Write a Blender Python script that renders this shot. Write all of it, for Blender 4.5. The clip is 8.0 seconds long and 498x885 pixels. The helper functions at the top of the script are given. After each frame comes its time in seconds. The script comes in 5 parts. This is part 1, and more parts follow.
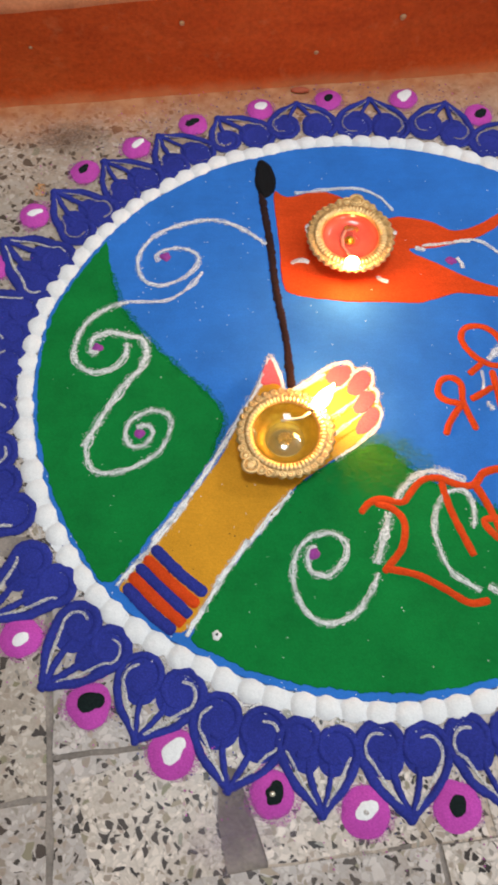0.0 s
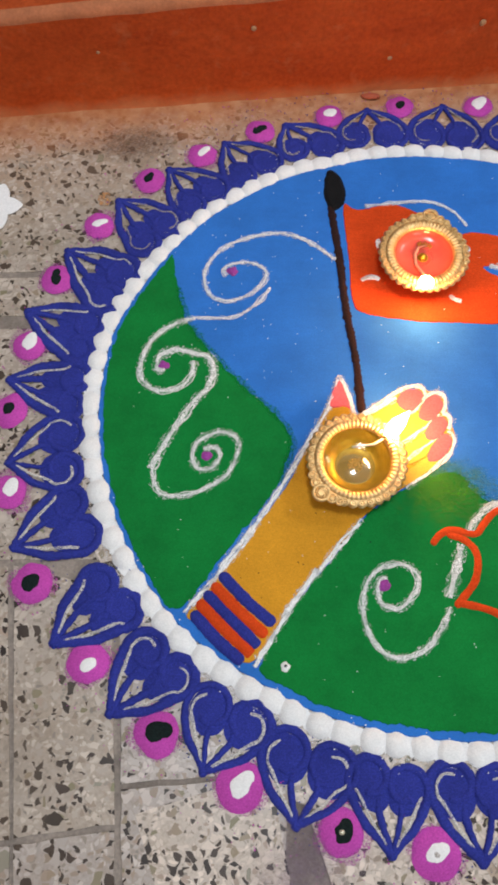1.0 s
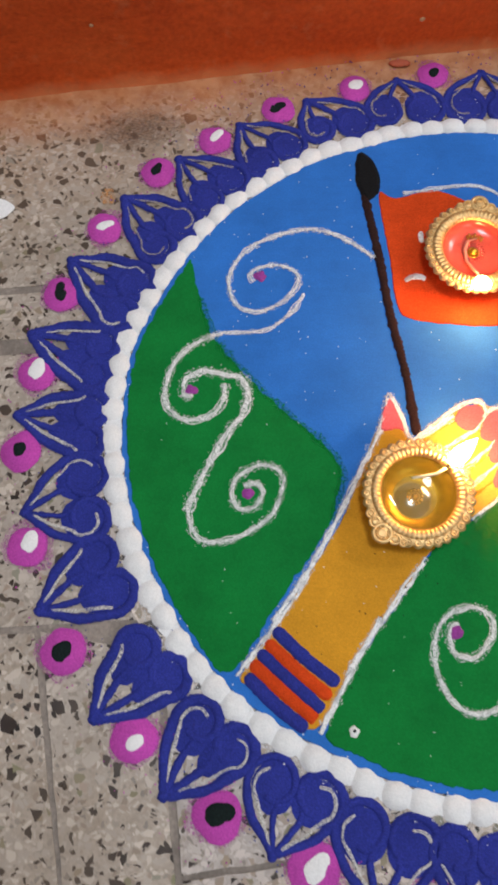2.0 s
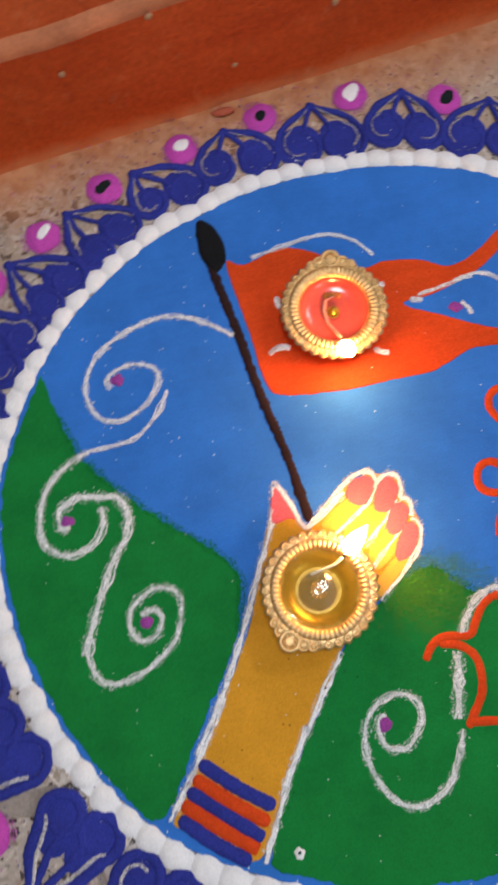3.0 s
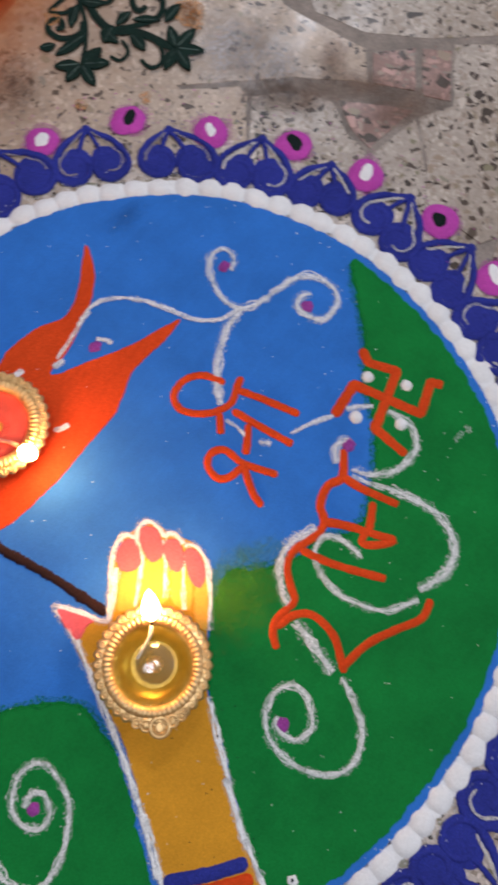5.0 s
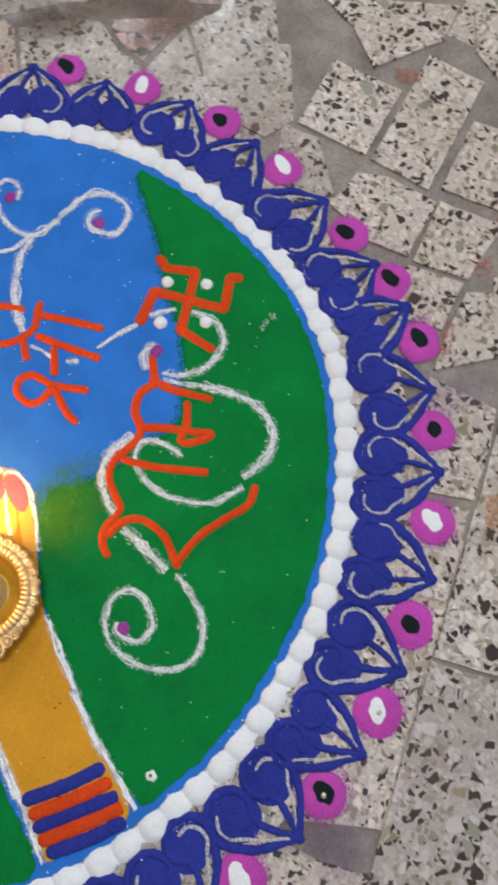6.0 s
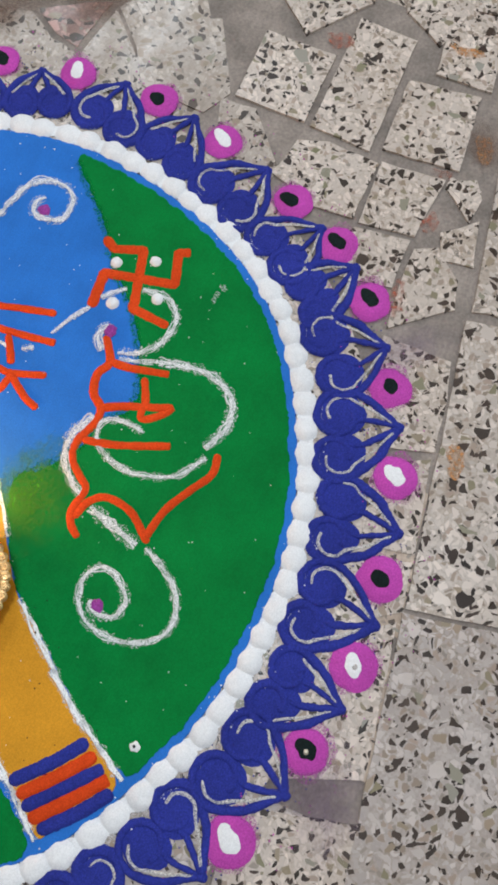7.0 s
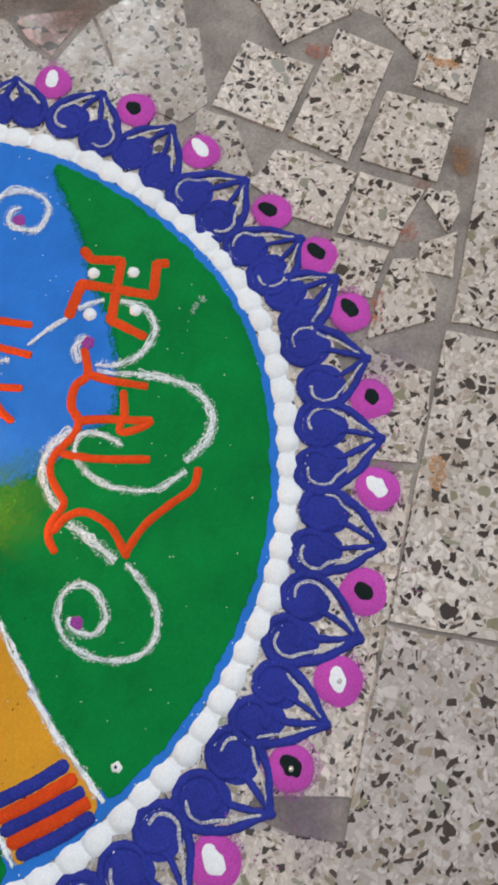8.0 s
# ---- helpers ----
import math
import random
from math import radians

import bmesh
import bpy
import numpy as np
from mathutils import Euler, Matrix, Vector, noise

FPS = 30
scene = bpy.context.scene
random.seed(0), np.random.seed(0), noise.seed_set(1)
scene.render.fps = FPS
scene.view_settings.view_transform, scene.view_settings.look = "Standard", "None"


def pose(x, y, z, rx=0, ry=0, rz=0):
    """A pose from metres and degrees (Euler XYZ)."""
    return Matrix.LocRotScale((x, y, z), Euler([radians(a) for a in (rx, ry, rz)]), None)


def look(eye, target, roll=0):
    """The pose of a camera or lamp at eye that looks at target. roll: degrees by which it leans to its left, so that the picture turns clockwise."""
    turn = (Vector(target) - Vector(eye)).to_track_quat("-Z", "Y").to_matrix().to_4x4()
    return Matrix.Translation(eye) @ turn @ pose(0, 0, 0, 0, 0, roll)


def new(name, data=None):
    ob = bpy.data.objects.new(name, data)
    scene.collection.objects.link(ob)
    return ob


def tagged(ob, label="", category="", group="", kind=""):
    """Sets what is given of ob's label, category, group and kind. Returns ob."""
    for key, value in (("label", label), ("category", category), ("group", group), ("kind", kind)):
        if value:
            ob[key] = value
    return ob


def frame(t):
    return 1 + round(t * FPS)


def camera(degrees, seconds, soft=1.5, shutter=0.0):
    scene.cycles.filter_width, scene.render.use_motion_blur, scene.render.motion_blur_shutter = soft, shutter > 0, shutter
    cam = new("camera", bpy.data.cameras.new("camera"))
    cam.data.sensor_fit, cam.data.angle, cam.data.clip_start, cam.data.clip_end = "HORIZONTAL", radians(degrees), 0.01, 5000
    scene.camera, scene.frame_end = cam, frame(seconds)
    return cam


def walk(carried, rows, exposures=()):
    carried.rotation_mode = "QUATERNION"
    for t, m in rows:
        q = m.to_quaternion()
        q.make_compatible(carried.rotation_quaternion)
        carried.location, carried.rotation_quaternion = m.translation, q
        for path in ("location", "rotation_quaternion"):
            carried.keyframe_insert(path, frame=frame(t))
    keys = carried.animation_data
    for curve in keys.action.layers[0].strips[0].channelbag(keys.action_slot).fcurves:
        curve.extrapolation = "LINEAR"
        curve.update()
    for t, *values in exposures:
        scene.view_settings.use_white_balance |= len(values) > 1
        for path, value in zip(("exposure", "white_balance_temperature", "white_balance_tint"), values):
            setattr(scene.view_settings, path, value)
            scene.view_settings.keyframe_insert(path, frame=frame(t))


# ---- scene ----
cam = camera(35.69, 8.0, soft=3.2, shutter=0.35)
# seconds, eye x y z, yaw, pitch, roll in degrees
PATH = [
    (0, -0.0882, -0.2993, 0.5815, -0.006, -66.636, 0.786),
    (0.5, -0.1068, -0.2753, 0.5784, 3.060, -67.288, -1.487),
    (1, -0.1254, -0.2614, 0.5854, 4.670, -68.262, -2.238),
    (1.2, -0.1337, -0.2585, 0.5836, 4.569, -68.604, -2.229),
    (2.3, -0.1846, -0.1513, 0.5297, -2.420, -73.268, -0.521),
    (2.5, -0.1717, -0.1401, 0.5264, -3.420, -73.705, -1.476),
    (3, -0.1060, -0.0745, 0.5426, -9.722, -75.240, -3.118),
    (3.5, -0.0923, -0.0388, 0.5399, -23.091, -76.051, -0.569),
    (4, -0.0920, -0.0055, 0.5496, -39.092, -75.583, 4.114),
    (4.5, -0.0730, -0.0188, 0.5563, -51.532, -75.272, 7.048),
    (5, -0.0200, -0.0680, 0.5575, -62.730, -75.690, 10.460),
    (5.2, -0.0094, -0.0900, 0.5549, -65.998, -76.006, 11.199),
    (6.3, -0.0148, -0.2212, 0.5483, -74.120, -75.818, 9.938),
    (6.5, -0.0163, -0.2245, 0.5489, -75.611, -76.162, 10.338),
    (7, -0.0181, -0.2313, 0.5506, -73.433, -76.143, 6.524),
    (7.5, -0.0228, -0.2308, 0.5455, -73.550, -76.329, 6.172),
    (8, -0.0155, -0.2272, 0.5448, -79.872, -75.230, 12.221),
]
LAMP_W, TUBE_W, SOUTH_W, FLAME = 25.5, 37.5, 28.5, 190.0
# seconds, stops, kelvin, tint
EXPOSURES = [(0.0, 0.24, 5880, 5), (1.2, 0.18, 5880, 7), (2.5, 0.01, 5860, 9), (4.0, -0.06, 5920, 15), (5.0, -0.15, 5700, 13), (6.5, 0.20, 5620, 5), (8.0, 0.20, 5620, 5)]
walk(cam, [(t, pose(x, y, z, 0, 0, yaw) @ pose(0, 0, 0, 90 + pitch) @ pose(0, 0, 0, 0, 0, roll)) for t, x, y, z, yaw, pitch, roll in PATH],
     exposures=EXPOSURES)

# ---- light: a round ceiling lamp, a tube light on the far wall, the two flames, an added south fill ----
world = bpy.data.worlds.new("world")
scene.world = world
world.use_nodes = True
world.node_tree.nodes["Background"].inputs[0].default_value = (0.75, 0.85, 1.0, 1)
world.node_tree.nodes["Background"].inputs[1].default_value = 0.02


def area_lamp(name, eye, target, sx, sy, watts, colour, shape="RECTANGLE"):
    data = bpy.data.lights.new(name, "AREA")
    data.shape, data.size, data.size_y, data.energy, data.color = shape, sx, sy, watts, colour
    ob = new(name, data)
    ob.matrix_world = look(eye, target)
    return ob


area_lamp("ceiling_light_source", (-0.03, -0.03, 2.52), (-0.03, -0.03, 0), 0.50, 0.50, LAMP_W, (0.97, 0.98, 1.0), "DISK")
area_lamp("tube_light_source", (2.1, 1.40, 2.3), (0.2, 0.1, 0), 1.15, 0.05, TUBE_W, (1.0, 0.975, 0.94))
# unseen fill lamp, added to brighten the riser from the front
area_lamp("south_fill_light_source", (1.5, -2.50, 2.05), (0.2, 0.2, 0.2), 1.20, 0.06, SOUTH_W, (0.97, 0.98, 1.0))

# ---- materials ----


from mathutils import geometry


class Nodes:
    """A small wrapper to wire one material."""

    def __init__(self, name, rough=0.9, spec=0.3):
        self.m = bpy.data.materials.new(name)
        self.m.use_nodes = True
        self.t = self.m.node_tree
        self.b = self.t.nodes["Principled BSDF"]
        self.b.inputs["Roughness"].default_value = rough
        self.b.inputs["Specular IOR Level"].default_value = spec
        self.co = self.t.nodes.new("ShaderNodeTexCoord").outputs["Object"]

    def add(self, kind, **inputs):
        n = self.t.nodes.new(kind)
        for k, v in inputs.items():
            k = k.replace("_", " ")
            if isinstance(v, bpy.types.NodeSocket):
                self.t.links.new(v, n.inputs[k])
            else:
                n.inputs[k].default_value = v
        return n

    def noise(self, scale, detail=3.0, rough=0.6, co=None, distortion=0.0):
        return self.add("ShaderNodeTexNoise", Vector=co or self.co, Scale=scale, Detail=detail, Roughness=rough, Distortion=distortion).outputs["Fac"]

    def ramp(self, fac, stops):
        n = self.t.nodes.new("ShaderNodeValToRGB")
        self.t.links.new(fac, n.inputs[0])
        e = n.color_ramp.elements
        while len(e) < len(stops):
            e.new(0.5)
        for el, (p, c) in zip(e, stops):
            el.position, el.color = p, (*c, 1) if len(c) == 3 else c
        return n.outputs["Color"]

    def mix(self, fac, a, b, kind="MIX"):
        n = self.t.nodes.new("ShaderNodeMix")
        n.data_type, n.blend_type = "RGBA", kind
        for s, v in ((0, fac), (6, a), (7, b)):
            if isinstance(v, bpy.types.NodeSocket):
                self.t.links.new(v, n.inputs[s])
            else:
                n.inputs[s].default_value = (*v, 1) if isinstance(v, tuple) and len(v) == 3 else v
        return n.outputs[2]

    def calc(self, op, a, b=0.0, c=0.0):
        n = self.t.nodes.new("ShaderNodeMath")
        n.operation = op
        for s, v in enumerate((a, b, c)):
            if isinstance(v, bpy.types.NodeSocket):
                self.t.links.new(v, n.inputs[s])
            else:
                n.inputs[s].default_value = v
        return n.outputs[0]

    def colour(self, c):
        self.t.links.new(c, self.b.inputs["Base Color"])

    def rough(self, r):
        self.t.links.new(r, self.b.inputs["Roughness"])

    def bump(self, height, dist, strength=1.0, under=None):
        n = self.add("ShaderNodeBump", Strength=strength, Distance=dist, Height=height)
        if under is not None:
            self.t.links.new(under, n.inputs["Normal"])
        self.t.links.new(n.outputs[0], self.b.inputs["Normal"])
        return n.outputs[0]


def grey(v):
    return (v, v, v)


def powder(name, c, vary=0.25, grain=0.25, streak=0.0, bump=0.0006, spec=0.15, rough=0.92):
    """Dry coloured rangoli powder: patches, fine grains, faint sweep marks."""
    k = Nodes(name, rough, spec)
    big = k.ramp(k.noise(22, 4), [(0.3, grey(1 - vary)), (0.7, grey(1 + vary * 0.5))])
    col = k.mix(1.0, c, big, "MULTIPLY")
    fine = k.ramp(k.noise(900, 2), [(0.35, grey(1 - grain)), (0.7, grey(1 + grain * 0.6))])
    col = k.mix(1.0, col, fine, "MULTIPLY")
    if streak:
        mapped = k.add("ShaderNodeMapping", Vector=k.co, Scale=(30, 220, 30), Rotation=(0, 0, 0.6)).outputs[0]
        s = k.ramp(k.noise(1.0, 3, co=mapped), [(0.35, grey(1 - streak)), (0.7, grey(1 + streak * 0.5))])
        col = k.mix(1.0, col, s, "MULTIPLY")
    k.colour(col)
    b1 = k.bump(k.noise(160, 3), bump * 1.2, 0.6)
    k.bump(k.noise(1300, 2), bump * 0.5, 0.7, b1)
    return k.m


def chalk(name, c, low=0.42, high=0.56, scale=800):
    """A thin dusting of powder, worn through in places."""
    k = Nodes(name, 0.95, 0.1)
    k.colour(k.ramp(k.noise(700, 2), [(0.3, tuple(v * 0.8 for v in c)), (0.7, c)]))
    mask = k.ramp(k.noise(scale, 4, 0.7), [(low, grey(0)), (high, grey(1))])
    big = k.ramp(k.noise(70, 2), [(0.28, grey(0.35)), (0.45, grey(1))])
    k.t.links.new(k.calc("MAXIMUM", k.calc("MULTIPLY", mask, big), k.calc("MULTIPLY", mask, 0.55)), k.b.inputs["Alpha"])
    k.bump(k.noise(900, 2), 0.0004, 0.6)
    return k.m


def terrazzo(name, base, chips=1.0, grime=0.45, dens=1.0, fine=1.0, lift=1.32):
    """Polished cement with stone chips of three sizes, dirt, and red oxide smears along the step."""
    k = Nodes(name, 0.36, 0.28)
    warp = k.add("ShaderNodeTexNoise", Vector=k.co, Scale=70.0, Detail=2.0).outputs["Color"]
    co = k.mix(0.010, k.co, warp, "ADD")
    cloud = k.noise(14, 4)
    col = k.ramp(k.noise(420, 3), [(0.3, tuple(v * 0.80 for v in base)), (0.55, base), (0.75, tuple(min(1, v * 1.18) for v in base))])
    col = k.mix(1.0, col, k.ramp(cloud, [(0.3, (0.80, 0.76, 0.70)), (0.6, grey(1.0))]), "MULTIPLY")

    # the red oxide wash lies in a ragged band at the foot of the step
    sep = k.add("ShaderNodeSeparateXYZ", Vector=k.co)
    away = k.calc("SUBTRACT", k.calc("MULTIPLY_ADD", sep.outputs["X"], 0.12, 0.360), sep.outputs["Y"])
    ragged = k.calc("ADD", away, k.calc("MULTIPLY", k.calc("SUBTRACT", k.noise(26, 4), 0.5), 0.05))
    near = k.add("ShaderNodeMapRange", Value=ragged, From_Min=0.004, From_Max=0.062, To_Min=0.97, To_Max=0.0).outputs[0]
    tan = k.add("ShaderNodeMapRange", Value=ragged, From_Min=0.02, From_Max=0.15, To_Min=0.78, To_Max=0.0).outputs[0]
    col = k.mix(tan, col, k.ramp(k.noise(40, 4), [(0.3, (0.36, 0.24, 0.15)), (0.7, (0.46, 0.33, 0.22))]))

    def layer(col, scale, gap, picks, seed):
        shifted = k.add("ShaderNodeMapping", Vector=co, Location=(seed, seed * 0.7, 0.0)).outputs[0]
        v = k.t.nodes.new("ShaderNodeTexVoronoi")
        v.voronoi_dimensions = "2D"
        e = k.t.nodes.new("ShaderNodeTexVoronoi")
        e.voronoi_dimensions, e.feature = "2D", "DISTANCE_TO_EDGE"
        for n in (v, e):
            k.t.links.new(shifted, n.inputs["Vector"])
            n.inputs["Scale"].default_value = scale * fine
        sep = k.add("ShaderNodeSeparateColor", Color=v.outputs["Color"])
        inside = k.calc("GREATER_THAN", e.outputs["Distance"], k.calc("MULTIPLY_ADD", sep.outputs["Green"], 0.22, gap))
        for low, high, c, c2 in picks:
            low, high = (1 - (1 - low) * dens, high) if high == 1.0 else (low, low + (high - low) * dens)
            pick = k.calc("MULTIPLY", k.calc("GREATER_THAN", sep.outputs["Red"], low), k.calc("LESS_THAN", sep.outputs["Red"], high))
            tone = k.mix(sep.outputs["Blue"], c, c2)
            col = k.mix(k.calc("MULTIPLY", k.calc("MULTIPLY", inside, pick), chips), col, tone)
        return col

    pale = tuple(min(1.0, v * lift) for v in base)
    dull = tuple(v * 0.86 for v in base)
    coal, umber = (0.010, 0.008, 0.008), (0.040, 0.026, 0.022)
    col = layer(col, 330, 0.03, [(0.0, 0.30, pale, dull), (0.50, 0.62, (0.34, 0.29, 0.24), (0.24, 0.21, 0.18)), (0.95, 1.0, coal, umber)], 5.3)
    col = layer(col, 230, 0.05, [(0.0, 0.30, pale, dull), (0.42, 0.54, (0.26, 0.21, 0.16), (0.40, 0.31, 0.25)), (0.91, 1.0, coal, umber)], 3.1)
    col = layer(col, 150, 0.10, [(0.0, 0.12, pale, dull), (0.40, 0.47, (0.34, 0.26, 0.19), (0.20, 0.19, 0.11)), (0.86, 1.0, coal, umber)], 7.7)
    col = layer(col, 95, 0.15, [(0.0, 0.05, pale, dull), (0.50, 0.53, (0.30, 0.28, 0.24), (0.22, 0.21, 0.12)), (0.92, 1.0, coal, umber)], 1.3)
    dirt = k.ramp(k.noise(9, 5, 0.65), [(0.40, grey(0.05)), (0.72, grey(grime))])
    col = k.mix(dirt, col, (0.17, 0.125, 0.085))
    col = k.mix(k.calc("MULTIPLY", tan, 0.35), col, (0.40, 0.26, 0.165))
    col = k.mix(near, col, k.ramp(k.noise(60, 3), [(0.35, (0.40, 0.135, 0.045)), (0.65, (0.54, 0.26, 0.12))]))
    k.colour(col)
    k.rough(k.ramp(k.noise(35, 4), [(0.3, grey(0.22)), (0.7, grey(0.48))]))
    k.bump(k.noise(300, 3), 0.0003, 0.25)
    return k.m


def plain(name, c, rough=0.7, vary=0.15, scale=8.0, bump=0.001, bscale=60.0, spec=0.3, metal=0.0):
    k = Nodes(name, rough, spec)
    col = k.mix(1.0, c, k.ramp(k.noise(scale, 5), [(0.3, grey(1 - vary)), (0.7, grey(1 + vary * 0.6))]), "MULTIPLY")
    col = k.mix(1.0, col, k.ramp(k.noise(scale * 14, 3), [(0.3, grey(1 - vary * 0.5)), (0.7, grey(1 + vary * 0.4))]), "MULTIPLY")
    k.colour(col)
    k.b.inputs["Metallic"].default_value = metal
    k.bump(k.noise(bscale, 4), bump, 0.5)
    return k.m


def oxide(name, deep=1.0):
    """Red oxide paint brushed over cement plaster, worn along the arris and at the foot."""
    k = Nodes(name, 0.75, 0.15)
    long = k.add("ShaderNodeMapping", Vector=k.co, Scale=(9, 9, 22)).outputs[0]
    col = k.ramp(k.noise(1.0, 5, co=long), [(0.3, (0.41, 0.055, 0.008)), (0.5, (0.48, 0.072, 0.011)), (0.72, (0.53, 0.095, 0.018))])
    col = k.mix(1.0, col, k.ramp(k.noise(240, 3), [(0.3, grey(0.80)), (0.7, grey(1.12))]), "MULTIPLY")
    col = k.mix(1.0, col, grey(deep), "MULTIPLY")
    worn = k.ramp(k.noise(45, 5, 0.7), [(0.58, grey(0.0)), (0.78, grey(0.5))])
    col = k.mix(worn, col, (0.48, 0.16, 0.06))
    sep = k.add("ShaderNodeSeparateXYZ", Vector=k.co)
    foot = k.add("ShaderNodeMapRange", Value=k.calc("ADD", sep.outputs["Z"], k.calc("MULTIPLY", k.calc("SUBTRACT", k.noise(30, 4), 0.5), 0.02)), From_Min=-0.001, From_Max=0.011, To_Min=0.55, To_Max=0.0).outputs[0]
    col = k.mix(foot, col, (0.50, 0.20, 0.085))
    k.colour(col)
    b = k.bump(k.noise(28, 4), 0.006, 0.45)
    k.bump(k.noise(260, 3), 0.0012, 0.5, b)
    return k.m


M_BLUE = powder("blue_powder", (0.038, 0.167, 0.560), 0.16, 0.12, 0.03, 0.0004)
M_GREEN = powder("green_powder", (0.011, 0.184, 0.032), 0.20, 0.14, 0.03, 0.0004)
M_NAVY = powder("navy_powder", (0.030, 0.039, 0.275), 0.20, 0.30, 0.0, 0.0009)
M_WHITE = powder("white_powder", (0.80, 0.79, 0.78), 0.06, 0.10, 0.0, 0.0007)
M_MAGENTA = powder("magenta_powder", (0.50, 0.070, 0.40), 0.14, 0.22, 0.0, 0.0007)
M_BLACK = powder("black_powder", (0.010, 0.018, 0.017), 0.3, 0.4, 0.0, 0.0008)
M_FINIAL = powder("charcoal_powder", (0.010, 0.010, 0.011), 0.3, 0.4, 0.0, 0.0008)
M_ORANGE = powder("orange_powder", (0.66, 0.066, 0.010), 0.16, 0.20, 0.06, 0.0006, 0.06)
M_OCHRE = powder("ochre_powder", (0.62, 0.285, 0.016), 0.12, 0.14, 0.025, 0.0004)
M_YELLOW = powder("yellow_powder", (0.78, 0.40, 0.050), 0.10, 0.12, 0.0, 0.0004)
M_PINK = powder("pink_powder", (0.74, 0.13, 0.15), 0.12, 0.16, 0.0, 0.0004)


def film(name, c, amount=0.9, scale=3.0):
    """Dust or painted glow that lies thick in the middle of its patch and fades out raggedly."""
    k = Nodes(name, 0.9, 0.15)
    k.colour(k.ramp(k.noise(scale * 6, 3), [(0.3, tuple(v * 0.75 for v in c)), (0.7, c)]))
    far = k.add("ShaderNodeVectorMath", Vector=k.co)
    far.operation = "LENGTH"
    edge = k.calc("ADD", far.outputs["Value"], k.calc("MULTIPLY", k.calc("SUBTRACT", k.noise(scale, 6, 0.75), 0.5), 2.2))
    fade = k.add("ShaderNodeMapRange", Value=edge, From_Min=0.10, From_Max=0.90, To_Min=amount, To_Max=0.0).outputs[0]
    gaps = k.ramp(k.noise(scale * 5, 4, 0.7), [(0.38, grey(0.15)), (0.58, grey(1.0))])
    k.t.links.new(k.calc("MULTIPLY", fade, gaps), k.b.inputs["Alpha"])
    return k.m


# lime powder tone with the flame's glow painted in
M_LIME = film("lime_powder_glow", (0.085, 0.270, 0.024))
M_INK = film("dark_blue_film", (0.020, 0.085, 0.27), 0.45, 2.5)
M_GRIME = film("brown_grime_film", (0.20, 0.120, 0.082), 0.82, 3.5)
M_VIOLET = film("violet_dust_film", (0.30, 0.20, 0.31), 0.40, 2.5)
# whitish dust plus the tube light's glare on the floor, painted as colour
M_PALE = film("white_dust_and_glare", (0.60, 0.57, 0.56), 0.8, 2.0)
M_CHALK = chalk("white_dusting", (0.92, 0.92, 0.91), 0.34, 0.60, 1200)
M_CHALK_DENSE = chalk("white_dusting_dense", (0.88, 0.88, 0.87), 0.32, 0.46, 900)
M_CHALK_GREY = chalk("grey_white_dusting", (0.50, 0.44, 0.39), 0.38, 0.64, 1000)
M_GROOVE = chalk("white_grey_dusting", (0.72, 0.69, 0.64), 0.34, 0.60, 1000)
M_DUST = chalk("scattered_white_dust", (0.82, 0.82, 0.81), 0.55, 0.68, 850)
M_VIOLET_DOT = powder("violet_powder", (0.30, 0.055, 0.30), 0.2, 0.3, 0.0, 0.0006)
M_MAGENTA_DUST = chalk("magenta_dusting", (0.46, 0.10, 0.38), 0.46, 0.64, 700)
M_HALO = chalk("faint_white_halo", (0.92, 0.93, 0.92), 0.46, 0.74, 800)
M_TERRAZZO = terrazzo("terrazzo_grey", (0.575, 0.492, 0.422), 1.0, 0.34, 1.25)
M_TERRAZZO_LARGE = terrazzo("terrazzo_large_chips", (0.54, 0.470, 0.410), 1.0, 0.40, 1.25, 0.88)
M_TERRAZZO_COARSE = terrazzo("terrazzo_coarse", (0.455, 0.400, 0.365), 1.0, 0.40, 1.30, 0.88)
M_TERRAZZO_WARM = terrazzo("terrazzo_warm", (0.46, 0.395, 0.335), 1.0, 0.5, 0.95)
M_TERRAZZO_WORN = terrazzo("terrazzo_worn", (0.51, 0.405, 0.315), 0.9, 0.55, 0.55)
M_TERRAZZO_PINK = terrazzo("terrazzo_pink", (0.30, 0.180, 0.155), 1.0, 0.45, 1.0, 0.75, 1.9)
M_MORTAR = plain("mortar", (0.255, 0.212, 0.178), 0.62, 0.42, 26, 0.0016, 330)
M_OXIDE = oxide("red_oxide_paint", 0.90)
# the riser's paint, darkened to offset the stronger light on the tread
M_OXIDE_TREAD = oxide("dimmed_red_oxide_paint", 0.72)
M_EDGE = plain("worn_plaster_edge", (0.42, 0.140, 0.056), 0.75, 0.28, 30, 0.0015, 160)
M_SPECK = plain("plaster_drip", (0.42, 0.24, 0.12), 0.8, 0.2, 60, 0.0008, 300)
M_CLAY = plain("terracotta_chip", (0.42, 0.10, 0.05), 0.8, 0.2, 60, 0.0006, 300)
M_PLASTER = plain("cream_wall_paint", (0.62, 0.56, 0.46), 0.85, 0.08, 2, 0.001, 40)
M_CEILING = plain("white_ceiling_paint", (0.78, 0.77, 0.74), 0.9, 0.05, 2, 0.001, 40)
M_STICKER = plain("dark_green_print", (0.003, 0.018, 0.012), 0.75, 0.35, 120, 0.0002, 400, 0.18)
M_STICKER_PALE = plain("grey_green_print", (0.05, 0.09, 0.07), 0.6, 0.4, 160, 0.0002, 400, 0.5)
M_COTTON = plain("cotton_wick", (0.72, 0.66, 0.52), 0.9, 0.15, 300, 0.0004, 900)
